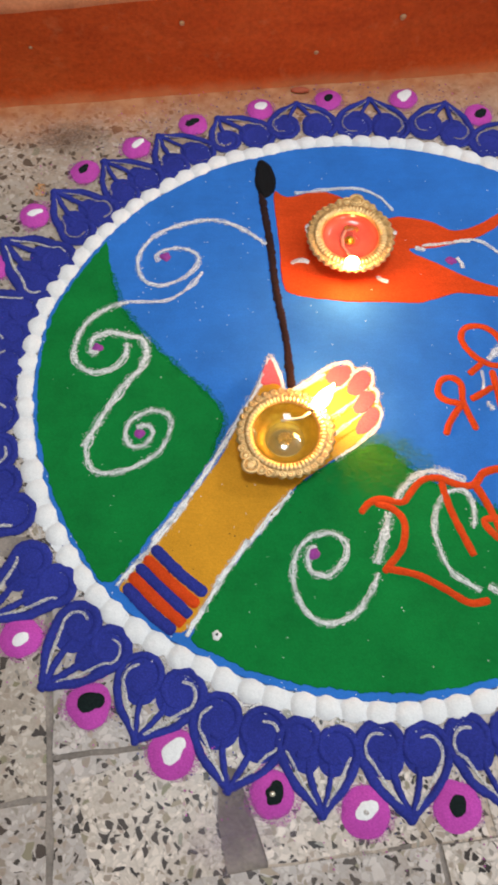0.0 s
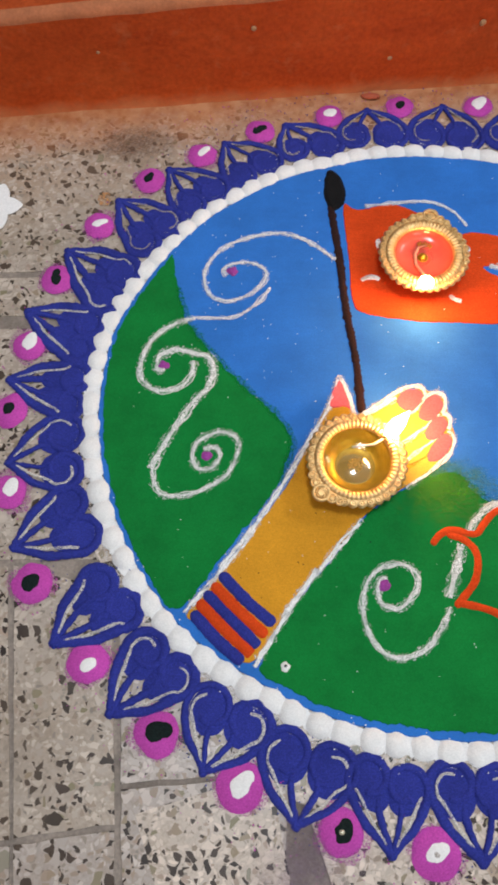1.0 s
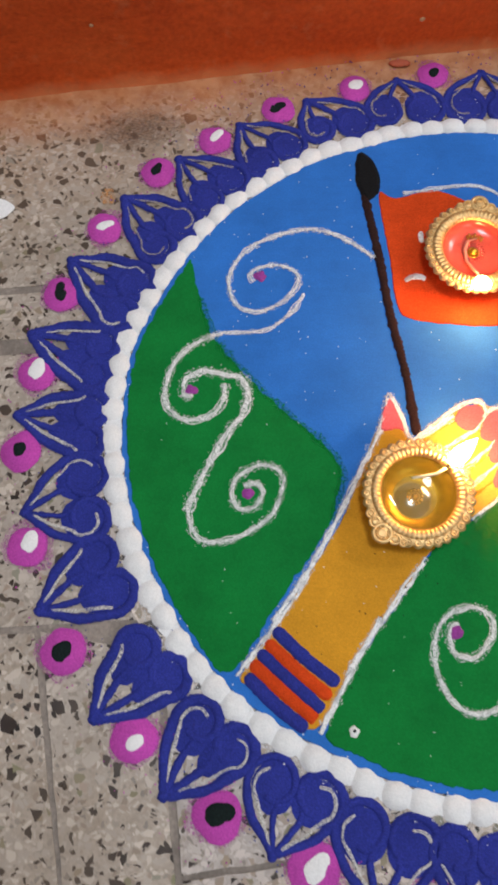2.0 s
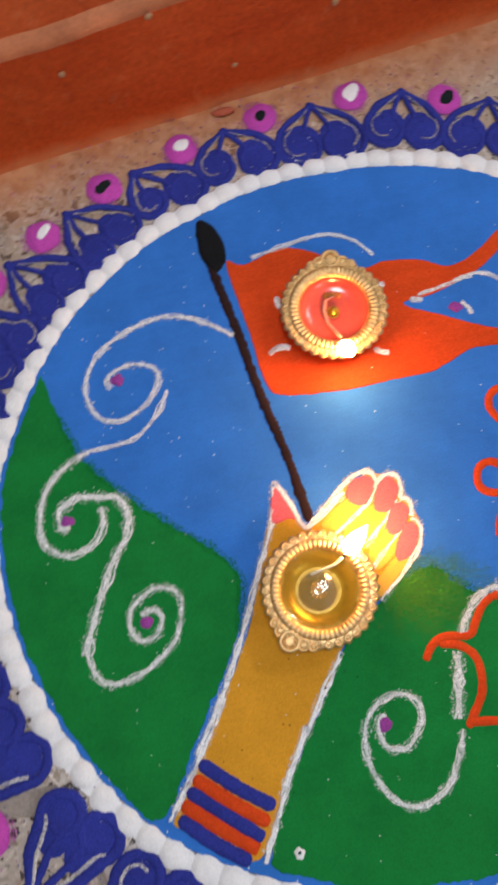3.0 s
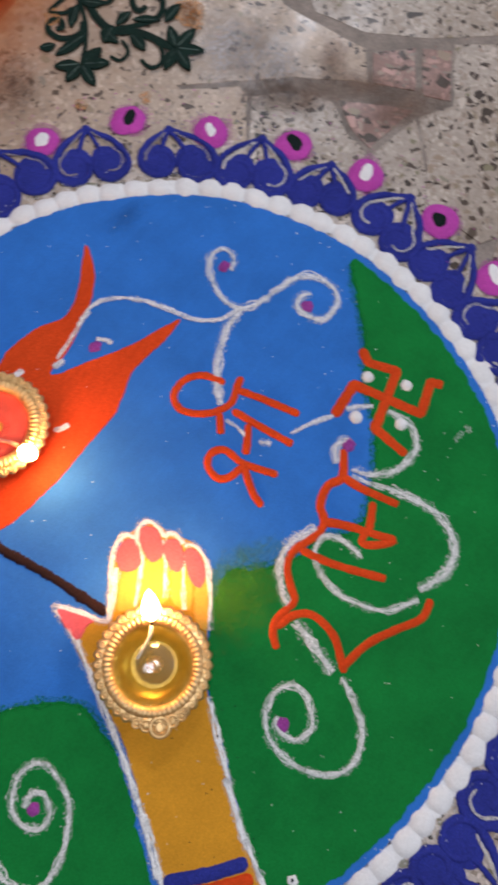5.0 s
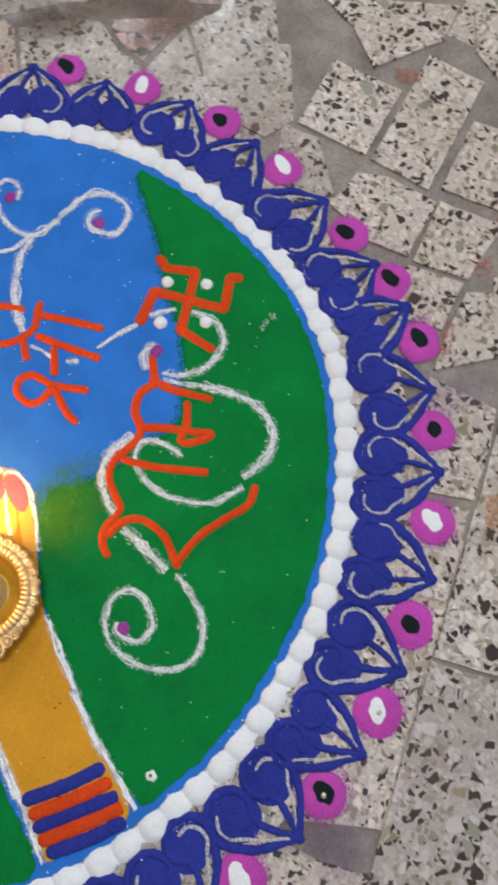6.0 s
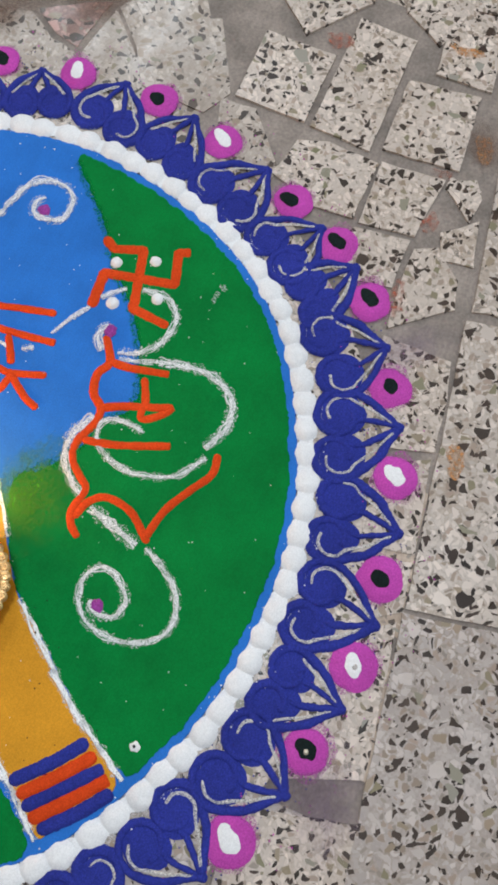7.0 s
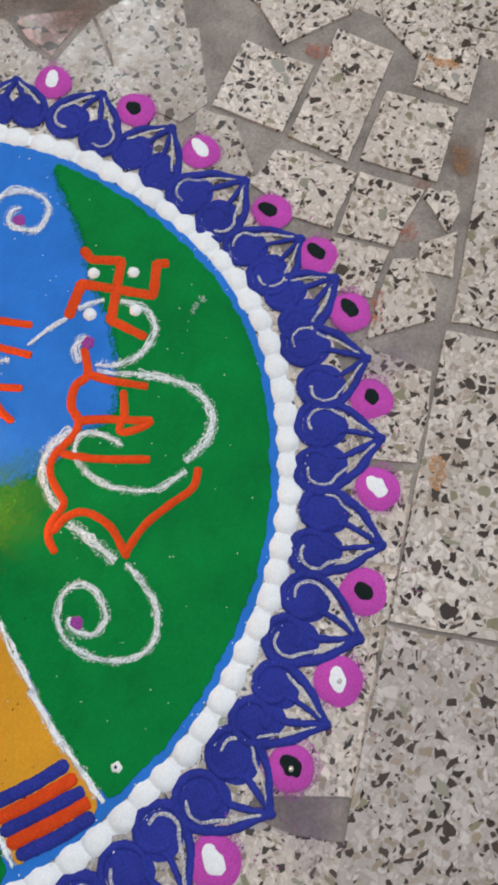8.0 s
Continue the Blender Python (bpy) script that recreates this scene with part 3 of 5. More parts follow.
def heart(i, row):
    """Two lines of navy powder that run from one tip, sweep outwards and coil up into filled lobes; a bare groove lies inside each."""
    ob = thing("heart_motif", "navy blue powder heart with curled lobes beside white beads", "rangoli motif", "heart motifs round the ring")
    tip, far, near = (Vector(polar(row[k], max(row[k + 1], ring_r(row[k]) + 0.0188))) for k in (0, 2, 4))
    half = 0.5 * (far - near).length
    north = math.sin(radians(row[0])) > 0.45
    for s, lobe in ((-1, far), (1, near)):
        seed = i * 3.3 + s
        e = (tip - lobe).normalized()
        out = Vector((-e.y, e.x)) if s < 0 else Vector((e.y, -e.x))
        if out.dot(lobe - (far + near) / 2) < 0:
            out = -out
        reach = (tip - lobe).length
        r = min(max(half * 1.36, 0.0150), 0.0200, reach * 0.52) * random.uniform(0.95, 1.05)
        wide = 0.0062 * min(max(reach / 0.044, 0.95), 1.35) * random.uniform(0.9, 1.12)
        rr = r - wide * 0.40
        snug = min(0.92, half * 0.90 / rr)

        def at(deg, k, lobe=lobe, e=e, out=out, rr=rr):
            """A point on the coil: heading from the tip's side, outwards, and the share of its radius."""
            q = lobe + (e * math.cos(radians(deg)) + out * math.sin(radians(deg))) * (rr * k)
            return (q.x, q.y)

        def along(f, bulge, lobe=lobe, out=out, r=r):
            q = tip.lerp(lobe, f) + out * (bulge * r)
            return (q.x, q.y)

        j = random.uniform(-8, 8)
        stroke("outer_curl", [along(0.0, 0.0), along(0.25, 0.32), along(0.48, 0.66), at(60 + j, 1.10), at(105, 1.0), at(145, 0.98), at(190, 0.97), at(232, 0.5 + 0.5 * snug), at(275, snug), at(315, 0.84 * snug), at(360, 0.58), at(405, 0.50)],
               wide, 0.0021, M_NAVY, ob, ragged=0.18, seed=seed)
        bm = bmesh.new()
        mid = lobe + e * (max(r * 0.88, reach * 0.38) - r * 0.82)
        blob_into(bm, mid.x, mid.y, max(r * 0.88, reach * 0.38), min(r * 0.84, half * 0.98), 0.0014, turn=math.atan2(e.y, e.x), ragged=0.05, seed=seed)
        part("lobe", bm, M_NAVY, ob)
        stroke("inner_line", [at(335 + j, 0.66), along(0.62, -0.02), along(0.42, 0.02 + 0.002 * j), along(0.20, 0.02), along(0.03, 0.0)], wide * random.uniform(0.62, 0.80), 0.0018, M_NAVY, ob, ragged=0.24, seed=seed + 9)
        # the bare groove between the two lines hooks round into the lobe
        hook = random.choice((2, 3, 4, 4)) if half > 0.0135 else 1
        groove = [along(0.12, 0.10), along(0.28, 0.20), along(0.48, 0.37), at(50 + j, 0.80)] + [at(80, 0.76), at(120, 0.68), at(165, 0.60), at(215, 0.48)][:hook]
        stroke("pale_line", groove, 0.0023 * random.uniform(0.75, 1.15) * (0.85 if north else 1.0), 0.0005, M_CHALK_GREY if north else M_GROOVE, ob, z=0.0015, ragged=0.35, seed=seed + 17)
    blob("tip", tip.x, tip.y, 0.0040, 0.0040, 0.0022, M_NAVY, ob, ragged=0.12, seed=i)


for i, row in enumerate(HEARTS_EAST + HEARTS_NORTH + HEARTS_WEST + HEARTS_SOUTH + HEARTS_SOUTHEAST):
    heart(i, row)

# ---- magenta dots with white or black hearts ----
DOTS = [(66.5, 0.3234, 0), (53.8, 0.3292, 1), (80.1, 0.3224, 1), (93.8, 0.3147, 0), (106.7, 0.3134, 1), (119.4, 0.3203, 0),
        (130.4, 0.3254, 1), (140.1, 0.3371, 0), (151.5, 0.3418, 1), (162.6, 0.3470, 0), (174.0, 0.3482, 1), (184.1, 0.3536, 0),
        (195.7, 0.3557, 1), (208.3, 0.3552, 0), (220.5, 0.3460, 1), (232.4, 0.3417, 0), (244.0, 0.3361, 1), (256.7, 0.3363, 0),
        (267.6, 0.3382, 1), (278.3, 0.3374, 0), (290.9, 0.3409, 1), (302.3, 0.3439, 0), (314.0, 0.3507, 0), (322.7, 0.3499, 0),
        (331.0, 0.3415, 0), (344.1, 0.3395, 1), (355.0, 0.3419, 0), (7.1, 0.3392, 1), (18.0, 0.3380, 0), (29.8, 0.3322, 1),
        (41.5, 0.3392, 0)]
for i, (deg, r, white) in enumerate(DOTS):
    x, y = polar(deg, r)
    size = 0.0135 + 0.0028 * (0.5 - 0.5 * math.sin(radians(deg)))
    ob = thing("dot_motif", "magenta powder dot with a %s powder centre" % ("white" if white else "black"), "rangoli motif", "magenta dots round the ring")
    base = blob("magenta_dot", x, y, size * random.uniform(0.95, 1.05), size * random.uniform(0.95, 1.06), 0.0034, M_MAGENTA, ob, ragged=0.06, seed=i * 2.1, turn=random.uniform(0, 3), n=26)
    blob("dot_dust", x, y, size * 1.2, size * 1.16, 0.0007, M_MAGENTA_DUST, ob, ragged=0.16, seed=i * 3.7, n=26)
    c = size * random.uniform(0.42, 0.52)
    bm = bmesh.new()
    blob_into(bm, x + random.uniform(-0.001, 0.001), y + random.uniform(-0.001, 0.001), c, c * random.uniform(0.75, 0.95), 0.0008, z=0.0031, ragged=0.05, seed=i * 1.3, turn=random.uniform(0.3, 1.6), tail=random.choice((0, 0.3, 0.6)), n=26)
    part("centre_dot", bm, M_WHITE if white else M_BLACK, base, "white powder centre" if white else "black powder centre")

    if i in (17, 18):
        blob("grey_bead", x, y, 0.0022, 0.0020, 0.0012, M_TIN if i == 17 else M_CHALK_GREY, base, z=0.0037, ragged=0.1, seed=i)

# ---- flag on its pole ----
flag = thing("flag_drawing", "orange powder pennant flag on a black pole, drawn on blue", "rangoli drawing")
sheet("pennant", [(-0.0681, 0.2092), (-0.0545, 0.2053), (-0.0262, 0.2125), (-0.0054, 0.2068), (0.0308, 0.1829), (0.0501, 0.1840), (0.0764, 0.1796), (0.0976, 0.1693), (0.1176, 0.1738), (0.1540, 0.1955), (0.1425, 0.1764), (0.1249, 0.1634), (0.1081, 0.1565), (0.0805, 0.1485), (0.0560, 0.1463), (0.0815, 0.1311), (0.1112, 0.1151), (0.1512, 0.0991), (0.1298, 0.0962), (0.0962, 0.0993), (0.0645, 0.0890), (0.0326, 0.0888), (0.0047, 0.0886), (-0.0325, 0.0920), (-0.0526, 0.0967), (-0.0601, 0.1082), (-0.0636, 0.1554)], 0.0006, 0.0019, M_ORANGE, flag, "orange powder pennant with two tails", seed=8, ragged=0.0004, step=0.0015)
stroke("pole", [(-0.0800, 0.2090), (-0.0721, 0.1568), (-0.0660, 0.1016), (-0.0579, 0.0539), (-0.0547, 0.0218), (-0.0530, 0.0005)], 0.0077, 0.0018, M_POLE, flag, z=0.0010, ragged=0.38, seed=4, label="black powder pole")
sheet("finial", [(-0.0833, 0.2497), (-0.0719, 0.2458), (-0.0653, 0.2276), (-0.0674, 0.2109), (-0.0774, 0.2019), (-0.0826, 0.2071), (-0.0867, 0.2244)], 0.0006, 0.0030, M_FINIAL, flag, label="black powder spear head", inset=0.004, seed=6, step=0.0015)
for k, pts in enumerate(([(0.0374, 0.1663), (0.0421, 0.1650), (0.0458, 0.1646)], [(-0.0362, 0.1731), (-0.0367, 0.1681), (-0.0357, 0.1629)], [(0.0247, 0.1158), (0.0289, 0.1123), (0.0350, 0.1101)], [(-0.0523, 0.1284), (-0.0472, 0.1317), (-0.0411, 0.1322), (-0.0359, 0.1301)])):
    stroke("white_petal", pts, 0.0055, 0.0012, M_CHALK_DENSE, flag, z=0.0017, seed=k, ragged=0.3)

# ---- ochre motif with striped band ----
motif = thing("ochre_motif", "ochre powder motif with pink tips and a striped band", "rangoli drawing")
AL = [(-0.1836, -0.1663), (-0.1564, -0.1291), (-0.1322, -0.0945), (-0.1113, -0.0619), (-0.0979, -0.0315), (-0.0870, -0.0039)] + [(-0.0807, 0.0076), (-0.0724, 0.0296), (-0.0674, 0.0223), (-0.0598, 0.0027), (-0.0549, -0.0037)]
AR = [(-0.0382, 0.0103), (-0.0181, 0.0210), (-0.0033, 0.0246), (0.0055, 0.0217), (0.0165, 0.0151), (0.0184, 0.0007), (0.0227, -0.0155), (0.0173, -0.0311), (0.0066, -0.0432), (-0.0121, -0.0579)] + [(-0.0481, -0.0845), (-0.0701, -0.1138), (-0.0886, -0.1360)] + [(-0.0884, -0.1315), (-0.1111, -0.1666), (-0.1297, -0.1981), (-0.1453, -0.2016), (-0.1648, -0.1875), (-0.1783, -0.1757)]
sheet("body", AL + AR, 0.0006, 0.0019, M_OCHRE, motif, "ochre yellow powder", seed=11, ragged=0.0004)
for k, pts in enumerate(([(-0.0461, -0.0033), (-0.0265, 0.0095), (-0.0136, 0.0147), (-0.0088, 0.0082), (-0.0182, -0.0027), (-0.0382, -0.0131)], [(-0.0320, -0.0137), (-0.0114, 0.0007), (0.0028, 0.0031), (0.0045, -0.0062), (-0.0062, -0.0187), (-0.0210, -0.0270)], [(-0.0174, -0.0286), (0.0025, -0.0140), (0.0099, -0.0150), (0.0077, -0.0248), (-0.0048, -0.0383), (-0.0168, -0.0434)], [(-0.0201, -0.0523), (-0.0022, -0.0373), (0.0086, -0.0337), (0.0090, -0.0401), (-0.0034, -0.0514), (-0.0181, -0.0614)])):
    sheet("yellow_patch", pts, 0.0017, 0.0024, M_YELLOW, motif, seed=20 + k, step=0.0015)
for k, pts in enumerate(([(-0.0710, 0.0299), (-0.0618, 0.0057), (-0.0683, 0.0056), (-0.0796, 0.0062)], [(-0.0233, 0.0146), (-0.0162, 0.0224), (-0.0061, 0.0232), (-0.0016, 0.0160), (-0.0109, 0.0035), (-0.0214, 0.0055)], [(-0.0049, 0.0052), (0.0014, 0.0168), (0.0103, 0.0187), (0.0144, 0.0090), (0.0046, -0.0050), (-0.0058, -0.0022)], [(-0.0006, -0.0113), (0.0067, -0.0016), (0.0142, -0.0006), (0.0173, -0.0088), (0.0068, -0.0214), (-0.0014, -0.0204)], [(0.0008, -0.0302), (0.0104, -0.0174), (0.0172, -0.0161), (0.0197, -0.0236), (0.0110, -0.0376), (0.0002, -0.0404)])):
    sheet("pink_patch", pts, 0.0018, 0.0028, M_PINK, motif, "coral pink powder", seed=30 + k, step=0.0015)
for k, pts in enumerate(([(-0.0716, 0.0345), (-0.0792, 0.0070), (-0.0965, -0.0270), (-0.1118, -0.0566), (-0.1280, -0.0846), (-0.1478, -0.1138), (-0.1623, -0.1332)], [(-0.1322, -0.0952), (-0.1564, -0.1299), (-0.1773, -0.1564), (-0.1863, -0.1688)], [(-0.0709, 0.0341), (-0.0636, 0.0163), (-0.0563, -0.0031), (-0.0382, 0.0103), (-0.0208, 0.0218), (-0.0109, 0.0262), (-0.0033, 0.0255), (0.0001, 0.0196), (-0.0005, 0.0137)], [(-0.0001, 0.0153), (-0.0092, 0.0054), (-0.0261, -0.0057), (-0.0377, -0.0121)],
                         [(0.0005, 0.0168), (0.0059, 0.0206), (0.0115, 0.0213), (0.0157, 0.0172), (0.0162, 0.0099), (0.0131, 0.0026)], [(0.0128, 0.0018), (0.0171, 0.0017), (0.0197, -0.0038), (0.0177, -0.0116)], [(0.0163, -0.0136), (0.0202, -0.0153), (0.0218, -0.0211), (0.0192, -0.0298), (0.0119, -0.0393), (-0.0017, -0.0513), (-0.0186, -0.0632)], [(0.0117, 0.0014), (-0.0013, -0.0110), (-0.0202, -0.0252)], [(0.0127, -0.0146), (-0.0016, -0.0271), (-0.0181, -0.0408)], [(-0.0532, -0.0901), (-0.0718, -0.1130), (-0.0879, -0.1344), (-0.1024, -0.1528), (-0.1134, -0.1690)], [(-0.0884, -0.1306), (-0.1091, -0.1644), (-0.1327, -0.2051)],
                         [(-0.0498, -0.0009), (-0.0346, 0.0087), (-0.0240, 0.0149)])):
    strands("white_outline", pts, 0.0040 if k in (3, 4, 5, 7, 8, 11) else 0.0038, 0.0008, M_CHALK_DENSE, motif, z=0.0021, seed=40 + k, count=4, fat=0.36)
    stroke("dust_line", pts, 0.0056, 0.0003, M_HALO, motif, z=0.0022, ragged=0.7, seed=140 + k)
for k, (pts, mat) in enumerate((([(-0.1611, -0.1376), (-0.1390, -0.1586), (-0.1189, -0.1740)], M_NAVY), ([(-0.1666, -0.1457), (-0.1450, -0.1660), (-0.1245, -0.1825)], M_ORANGE), ([(-0.1722, -0.1523), (-0.1510, -0.1717), (-0.1300, -0.1905)], M_NAVY), ([(-0.1769, -0.1593), (-0.1570, -0.1777), (-0.1348, -0.1964)], M_ORANGE), ([(-0.1805, -0.1675), (-0.1607, -0.1869), (-0.1411, -0.2022)], M_NAVY))):
    stroke("stripe", pts, 0.0100, 0.0024, mat, motif, z=0.0016, ragged=0.12, seed=60 + k, label="navy powder stripe" if mat is M_NAVY else "orange powder stripe")

# ---- white swirls with violet dots ----


def swirl(label, lines, dots):
    ob = thing("swirl_drawing", label, "rangoli drawing", "white swirls")
    for k, (pts, w) in enumerate(lines):
        thin = w < 0.0045
        stroke("halo", pts, w * (0.95 if thin else 1.18), 0.0003, M_HALO, ob, z=0.0021, ragged=0.6, seed=90 + k)
        stroke("white_line", pts, w * (0.55 if thin else 0.42), 0.0003, M_CHALK, ob, z=0.0022, ragged=0.65, seed=70 + k + len(pts))
        strands("loose_line", pts, w * 1.05, 0.0004, M_CHALK, ob, z=0.0022, seed=80 + k + len(pts), count=2 if thin else 4, fat=0.24 if thin else 0.17)
    for k, (x, y) in enumerate(dots):
        blob("violet_dot", x, y, 0.0052, 0.0046, 0.0009, M_VIOLET_DOT, ob, z=0.0019, ragged=0.22, seed=k * 3.0 + x * 40)


swirl("white powder curl on blue beside the flag pole", [([(-0.0748, 0.1495), (-0.0979, 0.1671), (-0.1231, 0.1762), (-0.1496, 0.1717), (-0.1721, 0.1610), (-0.1860, 0.1459), (-0.1911, 0.1275), (-0.1852, 0.1093), (-0.1713, 0.1031), (-0.1550, 0.1076), (-0.1413, 0.1193), (-0.1359, 0.1320), (-0.1428, 0.1407), (-0.1571, 0.1438), (-0.1702, 0.1398), (-0.1745, 0.1345), (-0.1719, 0.1286)], 0.0046), ([(-0.1320, 0.1185), (-0.1429, 0.1019), (-0.1608, 0.0881), (-0.1798, 0.0852), (-0.1964, 0.0853)], 0.0040)], [(-0.1664, 0.1342)])
swirl("white powder scroll of two curls on green", [([(-0.1964, 0.0853), (-0.2164, 0.0768), (-0.2311, 0.0631), (-0.2376, 0.0472), (-0.2395, 0.0303), (-0.2316, 0.0186), (-0.2182, 0.0141), (-0.2027, 0.0195), (-0.1950, 0.0315), (-0.1946, 0.0434)], 0.0056), ([(-0.2180, 0.0335), (-0.2244, 0.0340), (-0.2256, 0.0427), (-0.2220, 0.0484), (-0.2107, 0.0535), (-0.1958, 0.0509), (-0.1822, 0.0471), (-0.1773, 0.0355), (-0.1810, 0.0184), (-0.1907, 0.0067), (-0.1988, -0.0074), (-0.2095, -0.0259), (-0.2176, -0.0434), (-0.2214, -0.0556)], 0.0070),
      ([(-0.2212, -0.0533), (-0.2168, -0.0702), (-0.2070, -0.0775), (-0.1888, -0.0753), (-0.1729, -0.0675), (-0.1604, -0.0569), (-0.1534, -0.0407), (-0.1531, -0.0283), (-0.1650, -0.0209), (-0.1780, -0.0246), (-0.1881, -0.0341), (-0.1890, -0.0459), (-0.1822, -0.0543), (-0.1723, -0.0512), (-0.1673, -0.0422), (-0.1703, -0.0360), (-0.1756, -0.0348), (-0.1806, -0.0379)], 0.0052)], [(-0.2193, 0.0379), (-0.1778, -0.0421)])
swirl("white powder spiral on green below orange letters", [([(0.0122, -0.1554), (0.0033, -0.1744), (-0.0123, -0.1903), (-0.0310, -0.1941), (-0.0454, -0.1833), (-0.0532, -0.1629), (-0.0500, -0.1404), (-0.0389, -0.1281), (-0.0234, -0.1247), (-0.0120, -0.1323), (-0.0138, -0.1458), (-0.0255, -0.1577), (-0.0380, -0.1563), (-0.0422, -0.1460), (-0.0393, -0.1366), (-0.0346, -0.1355)], 0.0052), ([(0.0233, -0.1070), (0.0187, -0.1233), (0.0144, -0.1383), (0.0119, -0.1488)], 0.0072), ([(0.0858, -0.0801), (0.0656, -0.0721), (0.0483, -0.0748), (0.0336, -0.0883), (0.0287, -0.0980)], 0.0068)], [(-0.0371, -0.1413)])
swirl("white powder loop on green round orange letters", [([(0.0877, -0.1193), (0.0899, -0.1036), (0.0846, -0.0886), (0.0709, -0.0895), (0.0621, -0.1005), (0.0575, -0.1168), (0.0597, -0.1352), (0.0689, -0.1549), (0.0890, -0.1682)], 0.0052), ([(0.0946, -0.1644), (0.1166, -0.1733), (0.1373, -0.1669), (0.1468, -0.1500), (0.1477, -0.1307), (0.1418, -0.1066)], 0.0066), ([(0.1418, -0.1066), (0.1356, -0.0904), (0.1326, -0.0782)], 0.0040)], [])
swirl("white powder curl beside the orange crossed sign", [([(0.1367, -0.0752), (0.1431, -0.0903), (0.1583, -0.1029), (0.1776, -0.1051), (0.1895, -0.0954), (0.1915, -0.0815), (0.1900, -0.0710)], 0.0062), ([(0.1329, -0.0634), (0.1411, -0.0570), (0.1508, -0.0567), (0.1529, -0.0636)], 0.0058), ([(0.1306, -0.0232), (0.1460, -0.0308), (0.1619, -0.0403)], 0.0038), ([(0.1717, -0.0449), (0.1806, -0.0533), (0.1860, -0.0601)], 0.0045)], [(0.1502, -0.0630)])
swirl("white powder tendril with two curls on blue", [([(0.0978, 0.1554), (0.1185, 0.1578), (0.1336, 0.1479), (0.1447, 0.1317), (0.1521, 0.1097), (0.1580, 0.0894), (0.1702, 0.0741), (0.1860, 0.0686)], 0.0042), ([(0.1847, 0.0687), (0.1981, 0.0595), (0.2169, 0.0544), (0.2351, 0.0485), (0.2453, 0.0366), (0.2462, 0.0207), (0.2373, 0.0104), (0.2212, 0.0108), (0.2145, 0.0223), (0.2154, 0.0333), (0.2252, 0.0362), (0.2314, 0.0308)], 0.0058), ([(0.1869, 0.0659), (0.1849, 0.0822), (0.1927, 0.1000), (0.2056, 0.1118), (0.2178, 0.1100), (0.2189, 0.0984), (0.2077, 0.0920)], 0.0050), ([(0.1869, 0.0659), (0.1669, 0.0648), (0.1467, 0.0568), (0.1278, 0.0442), (0.1165, 0.0311)], 0.0068), ([(0.1108, -0.0085), (0.1136, -0.0127), (0.1158, -0.0163)], 0.0050), ([(0.1092, 0.0211), (0.1099, 0.0110), (0.1082, 0.0012)], 0.0040)], [(0.2207, 0.0274), (0.2075, 0.0986)])
swirl("white powder arc on blue over the flag", [([(-0.0484, 0.2091), (-0.0262, 0.2125), (-0.0054, 0.2155), (0.0145, 0.2150), (0.0319, 0.2063), (0.0444, 0.1901)], 0.0040), ([(0.0681, 0.1499), (0.0874, 0.1530), (0.1130, 0.1569)], 0.0034), ([(0.0615, 0.1479), (0.0657, 0.1470), (0.0708, 0.1458)], 0.005), ([(0.0989, 0.1379), (0.1027, 0.1312), (0.1034, 0.1260)], 0.004)], [(0.0940, 0.1346)])
small = thing("chalk_petal", "tiny white powder drop with a dark centre on green", "rangoli drawing")
blob("drop", -0.110, -0.204, 0.0042, 0.0036, 0.0016, M_WHITE, small, z=0.0017, ragged=0.15, turn=1.2)
blob("centre", -0.1098, -0.2035, 0.0014, 0.0012, 0.0008, M_BLACK, small, z=0.0030, ragged=0.2)

# ---- orange lettering and the crossed sign ----


def crisp(points):
    """Keeps the corners of a stroke tight by adding points close to them."""
    out = [points[0]]
    for a, b in zip(points, points[1:]):
        out += [(a[0] + (b[0] - a[0]) * t, a[1] + (b[1] - a[1]) * t) for t in (0.12, 0.5, 0.88, 1.0)]
    return out


def lettering(name, label, lines, width):
    ob = thing(name, label, "rangoli lettering")
    for k, pts in enumerate(lines):
        stroke("letter_stroke", pts, width, 0.0017 + 0.0002 * (k % 3), M_ORANGE, ob, z=0.0014, ragged=0.14, seed=100 + k * 2.0)
    return ob


lettering("letters_shri", "orange powder letters spelling shri on blue", [[(0.1315, 0.0395), (0.1264, 0.0561), (0.1142, 0.0650), (0.1001, 0.0635), (0.0949, 0.0529), (0.1005, 0.0401), (0.1108, 0.0305), (0.1226, 0.0262), (0.1352, 0.0305), (0.1434, 0.0325)], [(0.1106, 0.0286), (0.1042, 0.0226), (0.0983, 0.0174)], [(0.1336, 0.0282), (0.1399, 0.0072), (0.1468, -0.0196)], [(0.1183, 0.0217), (0.1210, -0.0017), (0.1250, -0.0294)], [(0.1172, 0.0060), (0.1070, -0.0008), (0.0973, -0.0066)],
    [(0.0901, -0.0085), (0.0905, 0.0077), (0.0823, 0.0140), (0.0734, 0.0102), (0.0704, -0.0011), (0.0772, -0.0079), (0.0893, -0.0102)], [(0.0906, -0.0091), (0.0949, -0.0216), (0.0997, -0.0347)], [(0.0925, -0.0067), (0.0786, -0.0267), (0.0738, -0.0397)]], 0.0058)
